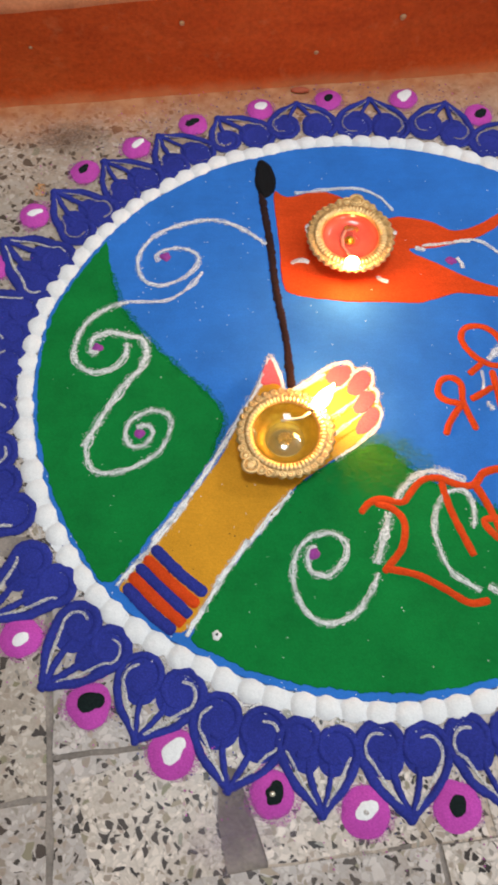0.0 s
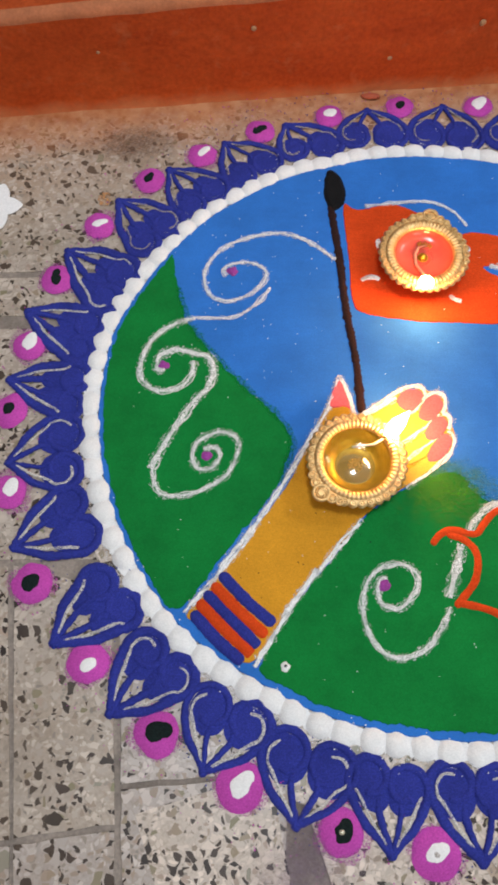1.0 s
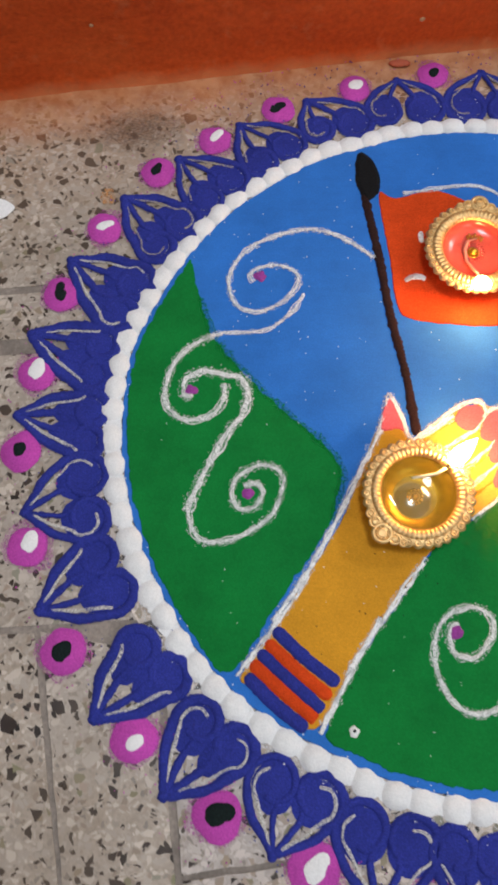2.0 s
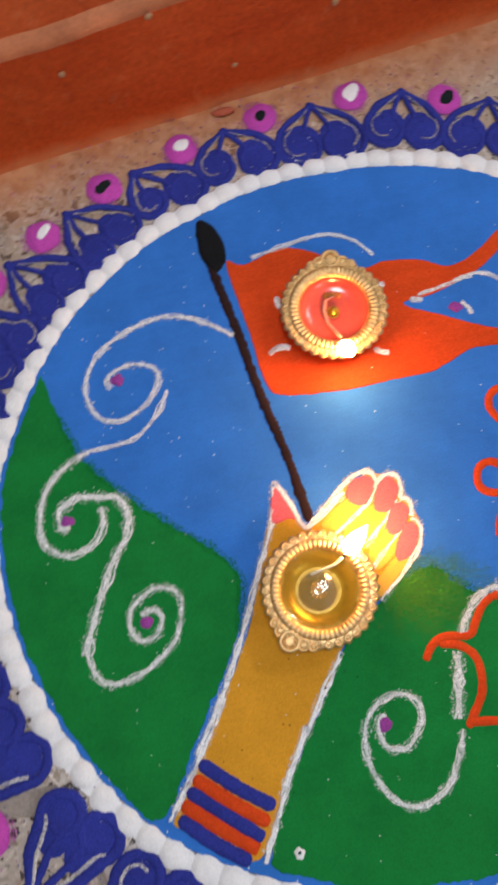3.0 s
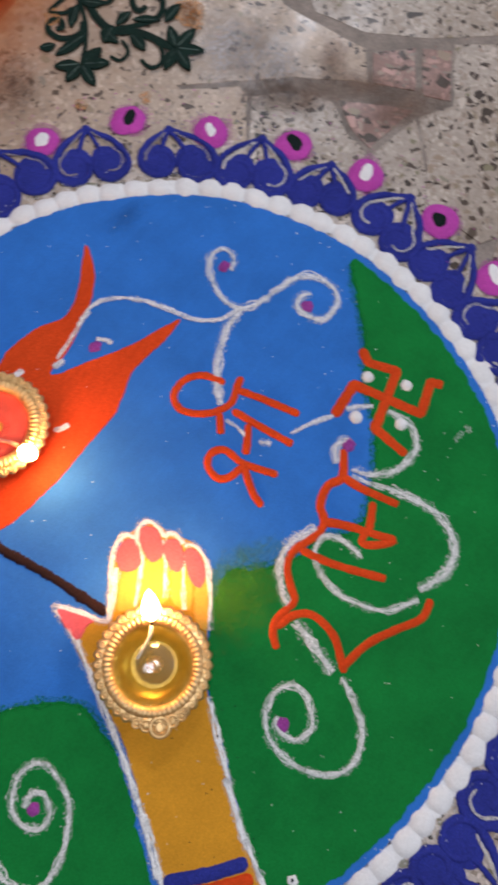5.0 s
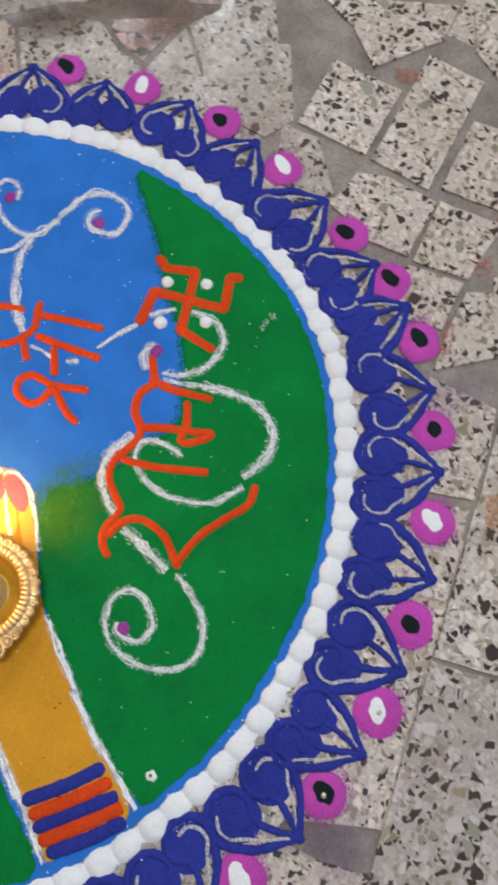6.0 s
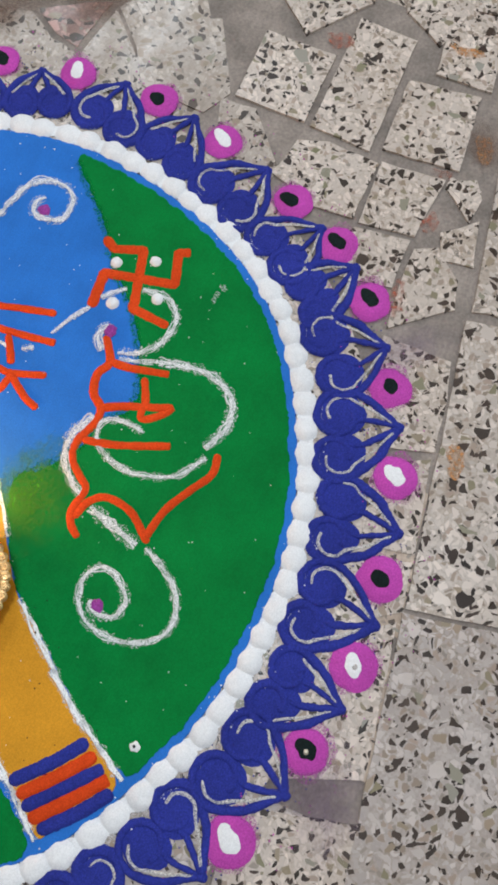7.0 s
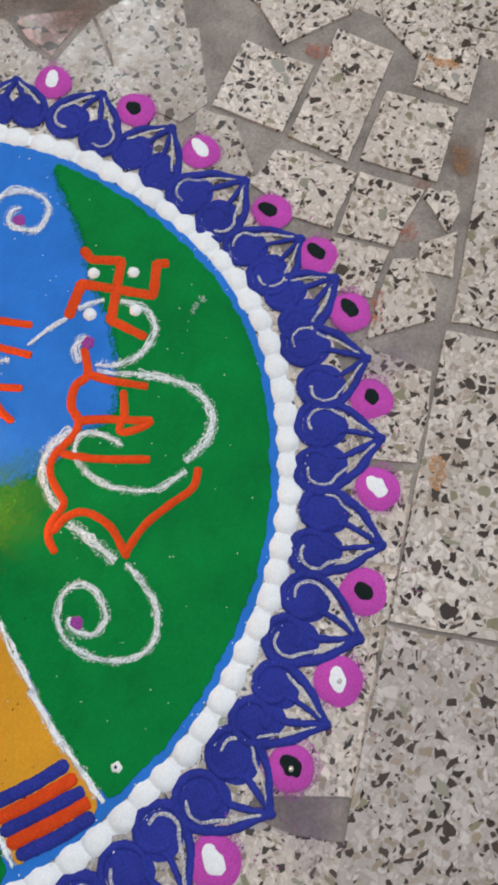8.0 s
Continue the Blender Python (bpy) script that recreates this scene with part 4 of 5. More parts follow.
lettering("letters_ram", "orange powder letters spelling ram on green", [[(0.1451, -0.0614), (0.1281, -0.0731), (0.1155, -0.0687), (0.1010, -0.0726), (0.0927, -0.0823), (0.0803, -0.0831), (0.0629, -0.0772), (0.0499, -0.0802), (0.0405, -0.0908), (0.0335, -0.0985), (0.0168, -0.0960), (0.0071, -0.0998), (0.0002, -0.1084)], [(0.1283, -0.0734), (0.1296, -0.0896), (0.1361, -0.1178)], [(0.1265, -0.1020), (0.1172, -0.1071), (0.1067, -0.1119)], [(0.0927, -0.0823), (0.0998, -0.0955), (0.1061, -0.1123)], [(0.1091, -0.1102), (0.0970, -0.1127), (0.1027, -0.1228), (0.1128, -0.1304), (0.1091, -0.1203), (0.1061, -0.1123)], [(0.0659, -0.0805), (0.0719, -0.1054), (0.0864, -0.1413)],
    [(0.0118, -0.0997), (0.0259, -0.1041), (0.0342, -0.1154), (0.0317, -0.1345), (0.0208, -0.1493), (0.0159, -0.1553)], [(0.0182, -0.1521), (0.0416, -0.1569), (0.0617, -0.1673), (0.0792, -0.1774), (0.0945, -0.1753)]], 0.0066)
sign = lettering("crossed_sign", "orange powder crossed sign with four white dots", [crisp(p) for p in ([(0.2189, -0.0262), (0.2127, -0.0372), (0.2207, -0.0582), (0.1733, -0.0712), (0.1707, -0.1011)], [(0.1619, -0.0410), (0.1916, -0.0384), (0.2039, -0.0921), (0.2295, -0.0837), (0.2333, -0.0924)])], 0.0084)
for k, (x, y) in enumerate([(0.2031, -0.0432), (0.2159, -0.0704), (0.1715, -0.0546), (0.1877, -0.0846)]):
    blob("white_dot", x, y, 0.0052, 0.0050, 0.0030, M_WHITE, sign, z=0.0013, ragged=0.08, seed=k)

# ---- loose grains ----


def grains(name, label, material, places, low, high):
    bm = bmesh.new()
    for x, y, z in places:
        r = random.uniform(low, high)
        q = Euler((random.uniform(0, 6), random.uniform(0, 6), 0)).to_matrix()
        v = [bm.verts.new(Vector((x, y, z + r * 0.6)) + q @ (Vector(c) * r)) for c in ((1, 1, 1), (1, -1, -1), (-1, 1, -1), (-1, -1, 1))]
        for f in ((0, 1, 2), (0, 3, 1), (0, 2, 3), (1, 3, 2)):
            bm.faces.new([v[c] for c in f])
    ob = new(name, mesh_of(name, bm, material))
    tagged(ob, label, "powder", kind="stuff")


def scatter(n, r0, r1, z):
    out = []
    for _ in range(n):
        a, r = random.uniform(0, 360), math.sqrt(random.uniform(r0 * r0, r1 * r1))
        out.append((*polar(a, r), z))
    return out


grains("white_grains", "stray white powder grains on the coloured field", M_WHITE, scatter(240, 0.0, 0.255, 0.0019), 0.0002, 0.00045)
grains("white_grains", "stray white powder grains by the bead ring", M_WHITE, scatter(330, 0.262, 0.292, 0.0008), 0.0002, 0.0006)
grains("dark_grains", "stray dark grains on the ochre powder", M_BLACK, [(-0.055 - 0.085 * u + v, -0.085 - 0.085 * u - v, 0.0019) for u, v in ((random.random(), random.uniform(-0.018, 0.018)) for _ in range(14))], 0.0003, 0.0007)
grains("navy_grains", "stray navy powder grains on the tiles", M_NAVY, scatter(1500, 0.285, 0.352, 0.0), 0.0002, 0.0006)
grains("magenta_grains", "stray magenta powder grains on the tiles", M_MAGENTA, scatter(900, 0.315, 0.375, 0.0), 0.0002, 0.0006)

# ---- brass oil lamps ----


def lathe_into(bm, profile, n=72, wave=None):
    rows = []
    for k, (r, z) in enumerate(profile):
        rows.append([bm.verts.new(((r + (wave(k, i, n)[0] if wave else 0)) * math.cos(2 * math.pi * i / n), (r + (wave(k, i, n)[0] if wave else 0)) * math.sin(2 * math.pi * i / n), z + (wave(k, i, n)[1] if wave else 0))) for i in range(n)])
    for a, b in zip(rows, rows[1:]):
        for i in range(n):
            j = (i + 1) % n
            bm.faces.new((a[i], a[j], b[j], b[i]))
    return rows


def torus_into(bm, cx, cy, z, r, tube, n=12, m=6, squash=1.0):
    rows = []
    for i in range(n):
        a = 2 * math.pi * i / n
        rows.append([bm.verts.new((cx + (r + tube * math.cos(b)) * math.cos(a), cy + (r + tube * math.cos(b)) * math.sin(a), z + squash * tube * math.sin(b))) for b in [2 * math.pi * j / m for j in range(m)]])
    for i in range(n):
        for j in range(m):
            a, b = rows[i], rows[(i + 1) % n]
            bm.faces.new((a[j], b[j], b[(j + 1) % m], a[(j + 1) % m]))


def flame_into(bm, x, y, z, lean):
    rows = []
    for k in range(13):
        t = k / 12
        r = 0.0058 * math.sin(math.pi * min(1, t ** 0.62)) ** 0.9 * (1 - 0.25 * t) + 0.0002
        c = Vector((x, y, z)) + Vector((lean[0] * t, lean[1] * t, 0.021 * t))
        rows.append([bm.verts.new(c + Vector((r * math.cos(a), r * math.sin(a), 0))) for a in [2 * math.pi * i / 14 for i in range(14)]])
    for a, b in zip(rows, rows[1:]):
        for i in range(14):
            bm.faces.new((a[i], a[(i + 1) % 14], b[(i + 1) % 14], b[i]))
    bm.faces.new(rows[0][::-1])
    bm.faces.new(rows[-1])


def oil_lamp(label, x, y, tab, wick, enamel):
    """A round cast brass dish: scalloped rim of ringed bosses, a fluted collar, a bowl of oil, a tab opposite the wick."""
    ob = thing("oil_lamp", label, "oil lamp", "lit brass oil lamps", at=(x, y, 0.0017))
    ob.scale = (1.045, 1.045, 1.0)
    lobes = 34
    bm = bmesh.new()
    # outer shell from the foot up to the scalloped rim and in to the collar
    prof = [(0.0, 0.0), (0.016, 0.0), (0.0195, 0.001), (0.024, 0.006), (0.030, 0.0120), (0.0345, 0.0150), (0.0366, 0.0163), (0.0372, 0.0178), (0.0360, 0.0188), (0.0330, 0.0192), (0.0315, 0.0190)]

    def scallop(k, i, n):
        f = (0, 0, 0, 0, 0.1, 0.5, 1, 1, 0.6, 0.15, 0)[k]
        return (f * 0.0020 * abs(math.cos(lobes / 2 * 2 * math.pi * i / n)) - f * 0.0008, 0)

    lathe_into(bm, prof, lobes * 6, scallop)
    dish = part("dish", bm, M_BRASS, ob)
    for i in range(lobes):
        a = 2 * math.pi * i / lobes
        bm = bmesh.new()
        cx, cy = 0.0345 * math.cos(a), 0.0345 * math.sin(a)
        torus_into(bm, cx, cy, 0.0193, 0.0020, 0.00065, 12, 5)
        bmesh.ops.create_icosphere(bm, subdivisions=1, radius=0.0008, matrix=Matrix.Translation((cx, cy, 0.0193)))
        part("boss", bm, M_BRASS, dish)
    # fluted collar
    bm = bmesh.new()
    flutes, nar = 58, (0.0014 if enamel else 0.0)

    def flute(k, i, n):
        f = (0, 1, 1, 1, 0.6, 0)[k]
        return (0, f * 0.0012 * (abs(math.sin(flutes / 2 * 2 * math.pi * i / n)) - 0.5))

    lathe_into(bm, [(0.0322, 0.0188), (0.0314, 0.0200), (0.0296, 0.0206), (0.0272 - nar, 0.0201), (0.0260 - nar, 0.0190), (0.0253 - nar, 0.0176)], flutes * 4, flute)
    part("fluted_collar", bm, M_BRASS, ob)
    # bowl
    bm = bmesh.new()
    lathe_into(bm, [(0.0254, 0.0177), (0.0246, 0.0150), (0.0228, 0.0100), (0.0198, 0.0062), (0.0160, 0.0046), (0.0145, 0.0043), (0.0, 0.0043)] if not enamel else
               [(0.0240, 0.0177), (0.0236, 0.0162), (0.0218, 0.0138), (0.0185, 0.0121), (0.0135, 0.0112), (0.0060, 0.0110), (0.0, 0.0110)], 72)
    bowl = part("bowl", bm, M_ENAMEL if enamel else M_BRASS_SMOOTH, ob, "coral enamel inside" if enamel else "")
    z0 = 0.0112 if enamel else 0.0046
    # rosette in the middle of the bowl, or a stud in the enamelled one
    bm = bmesh.new()
    if enamel:
        bmesh.ops.create_icosphere(bm, subdivisions=3, radius=0.0035, matrix=Matrix.Translation((0, 0, z0 + 0.0004)))
        torus_into(bm, 0, 0, z0, 0.0040, 0.0006, 20, 5)
        part("stud", bm, M_BRASS_SMOOTH, bowl)
        for i in range(20):
            a = 2 * math.pi * i / 20
            bm = bmesh.new()
            bmesh.ops.create_icosphere(bm, subdivisions=1, radius=0.0009, matrix=Matrix.Rotation(a, 4, "Z") @ Matrix.Translation((0.0072, 0, z0 + 0.0001)) @ Matrix.Diagonal((2.2, 0.7, 0.6, 1)))
            part("ray", bm, M_ENAMEL, bowl)
        # gilt strokes on the wall of the bowl below the tab
        for i in range(7):
            a = tab + 0.14 * (i - 3)
            bm = bmesh.new()
            bmesh.ops.create_icosphere(bm, subdivisions=1, radius=0.0010, matrix=Matrix.Rotation(a, 4, "Z") @ Matrix.Translation((0.0130 + 0.0012 * (i % 2), 0, z0 + 0.0006)) @ Matrix.Diagonal((2.8, 0.75, 0.7, 1)))
            part("gilt_stroke", bm, M_BRASS_SMOOTH, bowl)
    else:
        for i in range(12):
            a = 2 * math.pi * i / 12
            bmesh.ops.create_icosphere(bm, subdivisions=1, radius=0.0011, matrix=Matrix.Translation((0.0048 * math.cos(a), 0.0048 * math.sin(a), z0 + 0.0006)))
        torus_into(bm, 0, 0, z0 + 0.0005, 0.0030, 0.0006, 18, 5)
        bmesh.ops.create_icosphere(bm, subdivisions=2, radius=0.0019, matrix=Matrix.Translation((0, 0, z0 + 0.0008)))
        part("rosette", bm, M_BRASS, bowl)
        # disc added for the pale reflection in the flat bottom of the bowl
        bm = bmesh.new()
        lathe_into(bm, [(0.0152, z0 - 0.0002), (0.0148, z0 + 0.0003), (0.0, z0 + 0.0004)], 48)
        part("base_plate", bm, M_BASE, bowl, "polished bowl bottom, paled for an overhead reflection")
    # tab
    bm = bmesh.new()
    tx, ty = 0.0378 * math.cos(tab), 0.0378 * math.sin(tab)
    torus_into(bm, tx, ty, 0.0188, 0.0058, 0.0015, 24, 7)
    torus_into(bm, tx, ty, 0.0194, 0.0024, 0.0007, 16, 6)
    blob_into(bm, tx, ty, 0.0060, 0.0060, 0.0020, z=0.0178, ragged=0.0, n=20)
    for da, rr, size in ((-0.23, 0.0364, 0.0034), (0.23, 0.0364, 0.0034), (-0.40, 0.0362, 0.0024), (0.40, 0.0362, 0.0024)):
        sx, sy = rr * math.cos(tab + da), rr * math.sin(tab + da)
        torus_into(bm, sx, sy, 0.0192, size, 0.0009, 16, 6)
        blob_into(bm, sx, sy, size, size, 0.0016, z=0.0184, ragged=0.0, n=14)
    for i in range(7):
        a = tab - 1.2 + 0.4 * i
        bmesh.ops.create_icosphere(bm, subdivisions=1, radius=0.0009, matrix=Matrix.Translation((tx + 0.0040 * math.cos(a), ty + 0.0040 * math.sin(a), 0.0196)))
    part("tab", bm, M_BRASS, ob, "ornate thumb tab")
    # oil
    bm = bmesh.new()
    r, top = (0.0249, 0.0166) if not enamel else (0.0240, 0.0142)
    if not enamel:
        lathe_into(bm, [(r, top + 0.0004), (r * 0.985, top), (0.0, top)], 64)
        part("oil", bm, M_OIL, ob, "clear yellow lamp oil")
    # wick from the bowl up over the collar
    w = Vector((math.cos(wick), math.sin(wick), 0))
    q = Vector((-w.y, w.x, 0))
    path = [w * 0.004 + q * 0.010, w * 0.011 + q * 0.006, w * 0.018 + q * 0.0015, w * 0.0245, w * 0.0290]
    heights = [top + 0.0002, top + 0.0004, top + 0.0014, 0.0212, 0.0222]
    if enamel:
        path = [w * -0.011 + q * 0.002, w * -0.009 - q * 0.004, w * -0.002 - q * 0.0065, w * 0.008 - q * 0.006, w * 0.016 - q * 0.002, w * 0.0245, w * 0.0290]
        heights = [0.0124, 0.0124, 0.0122, 0.0126, 0.0150, 0.0212, 0.0222]
    last, thick = len(path), 0.0015 if enamel else 0.0011
    for name, a, b, mat in (("wick", 0, last - 1, M_WICK_RED if enamel else M_COTTON), ("wick_end", last - 2, last, M_SOOT)):
        bm = bmesh.new()
        rows = []
        for c, h in list(zip(path, heights))[a:b]:
            rows.append([bm.verts.new(c + Vector((0, 0, h)) + q * (thick * math.cos(t)) + Vector((0, 0, thick * math.sin(t)))) for t in [2 * math.pi * i / 8 for i in range(8)]])
        for m, n in zip(rows, rows[1:]):
            for i in range(8):
                bm.faces.new((m[i], m[(i + 1) % 8], n[(i + 1) % 8], n[i]))
        bm.faces.new(rows[0])
        bm.faces.new(rows[-1][::-1])
        bmesh.ops.recalc_face_normals(bm, faces=bm.faces[:])
        part(name, bm, mat, ob)
    bm = bmesh.new()
    f = w * 0.0300
    flame_into(bm, f.x, f.y, 0.0226, (w.x * 0.016, w.y * 0.016))
    part("flame", bm, M_FLAME, ob, "bright warm flame")


oil_lamp("lit round brass oil lamp with yellow oil, on ochre powder", -0.0590, -0.0475, radians(226), radians(40), False)
oil_lamp("lit round brass oil lamp with coral bowl, on orange powder", 0.0003, 0.1465, radians(80), radians(268), True)

# ---- printed floral scroll and white flower on the tiles ----


def leaf_outline(a, b, w, bend=0.0):
    a, b = Vector(a), Vector(b)
    d = b - a
    s = Vector((-d.y, d.x)) / max(d.length, 1e-6)
    out = []
    for t, k in ((0, 0), (0.25, 0.75), (0.5, 1), (0.78, 0.7), (1, 0), (0.78, -0.7), (0.5, -1), (0.25, -0.75)):
        q = a + d * t + s * (w * 0.5 * k + bend * math.sin(math.pi * t))
        out.append((q.x, q.y))
    return out


scroll = thing("floral_sticker", "dark green floral scroll sticker on worn tiles", "floor sticker")
for k, (pts, w) in enumerate((([(0.3461, 0.3668), (0.3328, 0.3468), (0.3228, 0.3248), (0.3225, 0.3074), (0.3329, 0.2935), (0.3382, 0.2762), (0.3405, 0.2571)], 0.0048), ([(0.3312, 0.3555), (0.3139, 0.3316), (0.2968, 0.3170), (0.2804, 0.3067)], 0.0026), ([(0.3135, 0.3334), (0.3021, 0.3275), (0.2887, 0.3357), (0.2873, 0.3492), (0.2953, 0.3549), (0.3018, 0.3498), (0.2973, 0.3430), (0.2927, 0.3465)], 0.0036), ([(0.3232, 0.3082), (0.3406, 0.2948), (0.3576, 0.2875), (0.3720, 0.2941), (0.3757, 0.3077), (0.3663, 0.3164), (0.3554, 0.3144), (0.3514, 0.3041), (0.3600, 0.3019)], 0.0036),
                              ([(0.3195, 0.2966), (0.3142, 0.2848), (0.3029, 0.2842), (0.3009, 0.2937)], 0.0022), ([(0.3375, 0.2797), (0.3340, 0.2650), (0.3230, 0.2564), (0.3136, 0.2602), (0.3147, 0.2715)], 0.0024), ([(0.3383, 0.3577), (0.3265, 0.3607), (0.3087, 0.3624), (0.3025, 0.3612), (0.3091, 0.3516), (0.3180, 0.3492)], 0.0026), ([(0.3355, 0.3485), (0.3398, 0.3309), (0.3539, 0.3305), (0.3681, 0.3332)], 0.0028))):
    stroke("stem", pts, w * 1.55, 0.0005, M_STICKER, scroll, z=0.0001, ragged=0.05, seed=k)
for k, (ends, w) in enumerate((([(0.2807, 0.3353), (0.2692, 0.3442)], 0.0065), ([(0.3044, 0.3228), (0.2718, 0.3292)], 0.0075), ([(0.3012, 0.3370), (0.3235, 0.3480)], 0.0070), ([(0.3567, 0.2794), (0.3797, 0.2807)], 0.0080), ([(0.3076, 0.3058), (0.3259, 0.3106)], 0.0095), ([(0.3290, 0.2950), (0.3237, 0.2745)], 0.0085), ([(0.3274, 0.3094), (0.3468, 0.3077)], 0.0065), ([(0.3371, 0.3315), (0.3273, 0.3480)], 0.0070), ([(0.3406, 0.3022), (0.3560, 0.2829)], 0.0055), ([(0.3153, 0.2955), (0.3175, 0.3127)], 0.006))):
    leaf = sheet("leaf", leaf_outline(ends[0], ends[1], w * 1.4, 0.001), 0.0, 0.0007 + 0.00005 * k, M_STICKER, scroll, seed=k, ragged=0.0001, inset=0.0002, step=0.0012)
    mid = [tuple(Vector(ends[0]).lerp(Vector(ends[1]), t)) for t in (0.1, 0.5, 0.85)]
    stroke("leaf_vein", mid, 0.0008, 0.0003, M_STICKER_PALE, leaf, z=0.0011, seed=k)
for centre, tips in (([(0.2789, 0.3064)], [(0.2629, 0.3224), (0.2581, 0.3055), (0.2703, 0.2839), (0.2957, 0.2884), (0.3023, 0.3034)]), ([(0.3420, 0.2552)], [(0.3559, 0.2741), (0.3678, 0.2548), (0.3550, 0.2345), (0.3322, 0.2323), (0.3189, 0.2497)])):
    for k, tip in enumerate(tips):
        petal = sheet("petal", leaf_outline(centre[0], tip, 0.0112), 0.0, 0.0013 + 0.00005 * k, M_STICKER, scroll, seed=k, ragged=0.0001, inset=0.0002, step=0.0012)
        mid = [tuple(Vector(centre[0]).lerp(Vector(tip), t)) for t in (0.1, 0.45, 0.8)]
        stroke("petal_vein", mid, 0.0014, 0.0003, M_STICKER_PALE, petal, z=0.0014, seed=k)

white_flower = thing("white_flower_sticker", "white five-petalled flower sticker on the tiles", "floor sticker")
fx, fy = -0.3930, 0.1985
for k in range(5):
    a = radians(72 * k + 5)
    sheet("petal", leaf_outline((fx, fy), (fx + 0.027 * math.cos(a), fy + 0.027 * math.sin(a)), 0.020), 0.0, 0.0006 + 0.00005 * k, M_WHITE, white_flower, seed=k, ragged=0.0002, inset=0.0002, step=0.0015)
blob("centre", fx, fy, 0.004, 0.003, 0.0005, M_BLACK, white_flower, z=0.0007, ragged=0.2)

chip = thing("clay_chip", "small reddish clay chip at the foot of the step", "debris")
bx, by = [(-0.0417, 0.3432)][0]
bm = bmesh.new()
bmesh.ops.create_icosphere(bm, subdivisions=2, radius=0.007)
for v in bm.verts:
    v.co = Vector((v.co.x * 1.4, v.co.y * 0.55, max(v.co.z * 0.45, -0.0005))) * (1 + 0.3 * wob(v.co.x * 60, v.co.y * 60, 2))
    v.co += Vector((bx, by, 0.0005))
part("fragment", bm, M_CLAY, chip)

# paint smears, grime and dust on the tiles, with lamp glare painted in
for label, mat, spots in (("orange paint smear on the terrazzo tiles", M_STAIN_ORANGE, [[(0.4993, -0.2137), (0.5027, -0.2268), (0.5035, -0.2423), (0.4974, -0.2423), (0.4922, -0.2254)], [(0.4223, -0.2644), (0.4249, -0.2768), (0.4043, -0.2817), (0.4034, -0.2733)], [(0.1680, -0.3291), (0.1681, -0.3401), (0.1472, -0.3452), (0.1479, -0.3362)], [(-0.2972, 0.2143), (-0.2881, 0.2179), (-0.2848, 0.2080), (-0.2917, 0.2032)], [(0.2980, 0.3633), (0.3085, 0.3600), (0.3007, 0.3486), (0.2915, 0.3532)], [(0.3742, 0.2842), (0.3861, 0.2771), (0.3807, 0.2618), (0.3658, 0.2613), (0.3648, 0.2726)], [(0.2488, 0.2876), (0.2555, 0.2835), (0.2506, 0.2760), (0.2450, 0.2797)], [(0.2883, 0.2503), (0.2944, 0.2469), (0.2879, 0.2393), (0.2829, 0.2424)], [(0.3778, 0.2807), (0.3938, 0.2699), (0.3740, 0.2521), (0.3663, 0.2617)]]),
                          ("red paint smear on the mortar joints", M_STAIN_RED, [[(0.4645, -0.1147), (0.4719, -0.1256), (0.4691, -0.1385), (0.4591, -0.1342), (0.4564, -0.1240)], [(0.3811, -0.2421), (0.3828, -0.2561), (0.3764, -0.2544), (0.3753, -0.2442)], [(0.3312, -0.2479), (0.3451, -0.2549), (0.3343, -0.2611), (0.3242, -0.2528)], [(0.2645, -0.2463), (0.2823, -0.2515), (0.2573, -0.2593), (0.2478, -0.2549)]])):
    for k, pts in enumerate(spots):
        ob = thing("stain", label, "stain", "stains on the floor")
        sheet("film", pts, 0.0, 0.0003, mat, ob, seed=k * 2.0, ragged=0.0015, inset=0.0004)

# the white films also carry the tube light's glare as colour
for (x, y), rx, ry, turn, mat, label in (([(-0.2680, 0.2770)][0], 0.055, 0.026, 0.1, M_GRIME, "brown grime film on the worn tiles"), ([(0.2285, 0.3354)][0], 0.040, 0.026, 0.6, M_GRIME, "brown grime film on the worn tiles"), ([(0.3712, 0.1465)][0], 0.050, 0.022, -0.9, M_GRIME, "brown grime film on the worn tiles"),
                                         ([(0.4190, 0.1457)][0], 0.030, 0.018, 0.4, M_GRIME, "brown grime film on the worn tiles"), ([(0.4177, -0.2733)][0], 0.030, 0.020, 0.4, M_GRIME, "brown grime film on the worn tiles"), ([(0.2261, -0.2744)][0], 0.045, 0.020, -0.9, M_VIOLET, "violet powder film brushed over mortar"),
                                         ([(-0.0922, -0.3352)][0], 0.050, 0.026, 0.2, M_VIOLET, "violet powder film brushed over mortar"), ([(-0.0928, -0.3185)][0], 0.022, 0.030, 0.2, M_VIOLET, "violet powder film brushed over mortar"), ([(0.3774, 0.1960)][0], 0.062, 0.036, 0.5, M_PALE, "white dust and painted lamp glare on the worn tiles"), ([(0.3695, 0.2233)][0], 0.048, 0.034, 0.2, M_PALE, "white dust and painted lamp glare on the worn tiles"), ([(0.3844, 0.1742)][0], 0.040, 0.026, 0.7, M_PALE, "white dust and painted lamp glare on the worn tiles"), ([(0.3600, 0.1618)][0], 0.036, 0.022, -0.9, M_GRIME, "brown grime film on the worn tiles"), ([(0.4138, 0.1122)][0], 0.060, 0.020, -1.0, M_GRIME, "brown grime film on the worn tiles"), ([(0.4201, 0.0696)][0], 0.050, 0.024, -0.6, M_GRIME, "brown grime film on the worn tiles")):
    ob = thing("dust_glare_film", label, "stain", "stains on the floor")
    smear("film", x, y, rx, ry, turn, 0.0009, mat, ob)

# ---- terrazzo pieces in the mortar ----


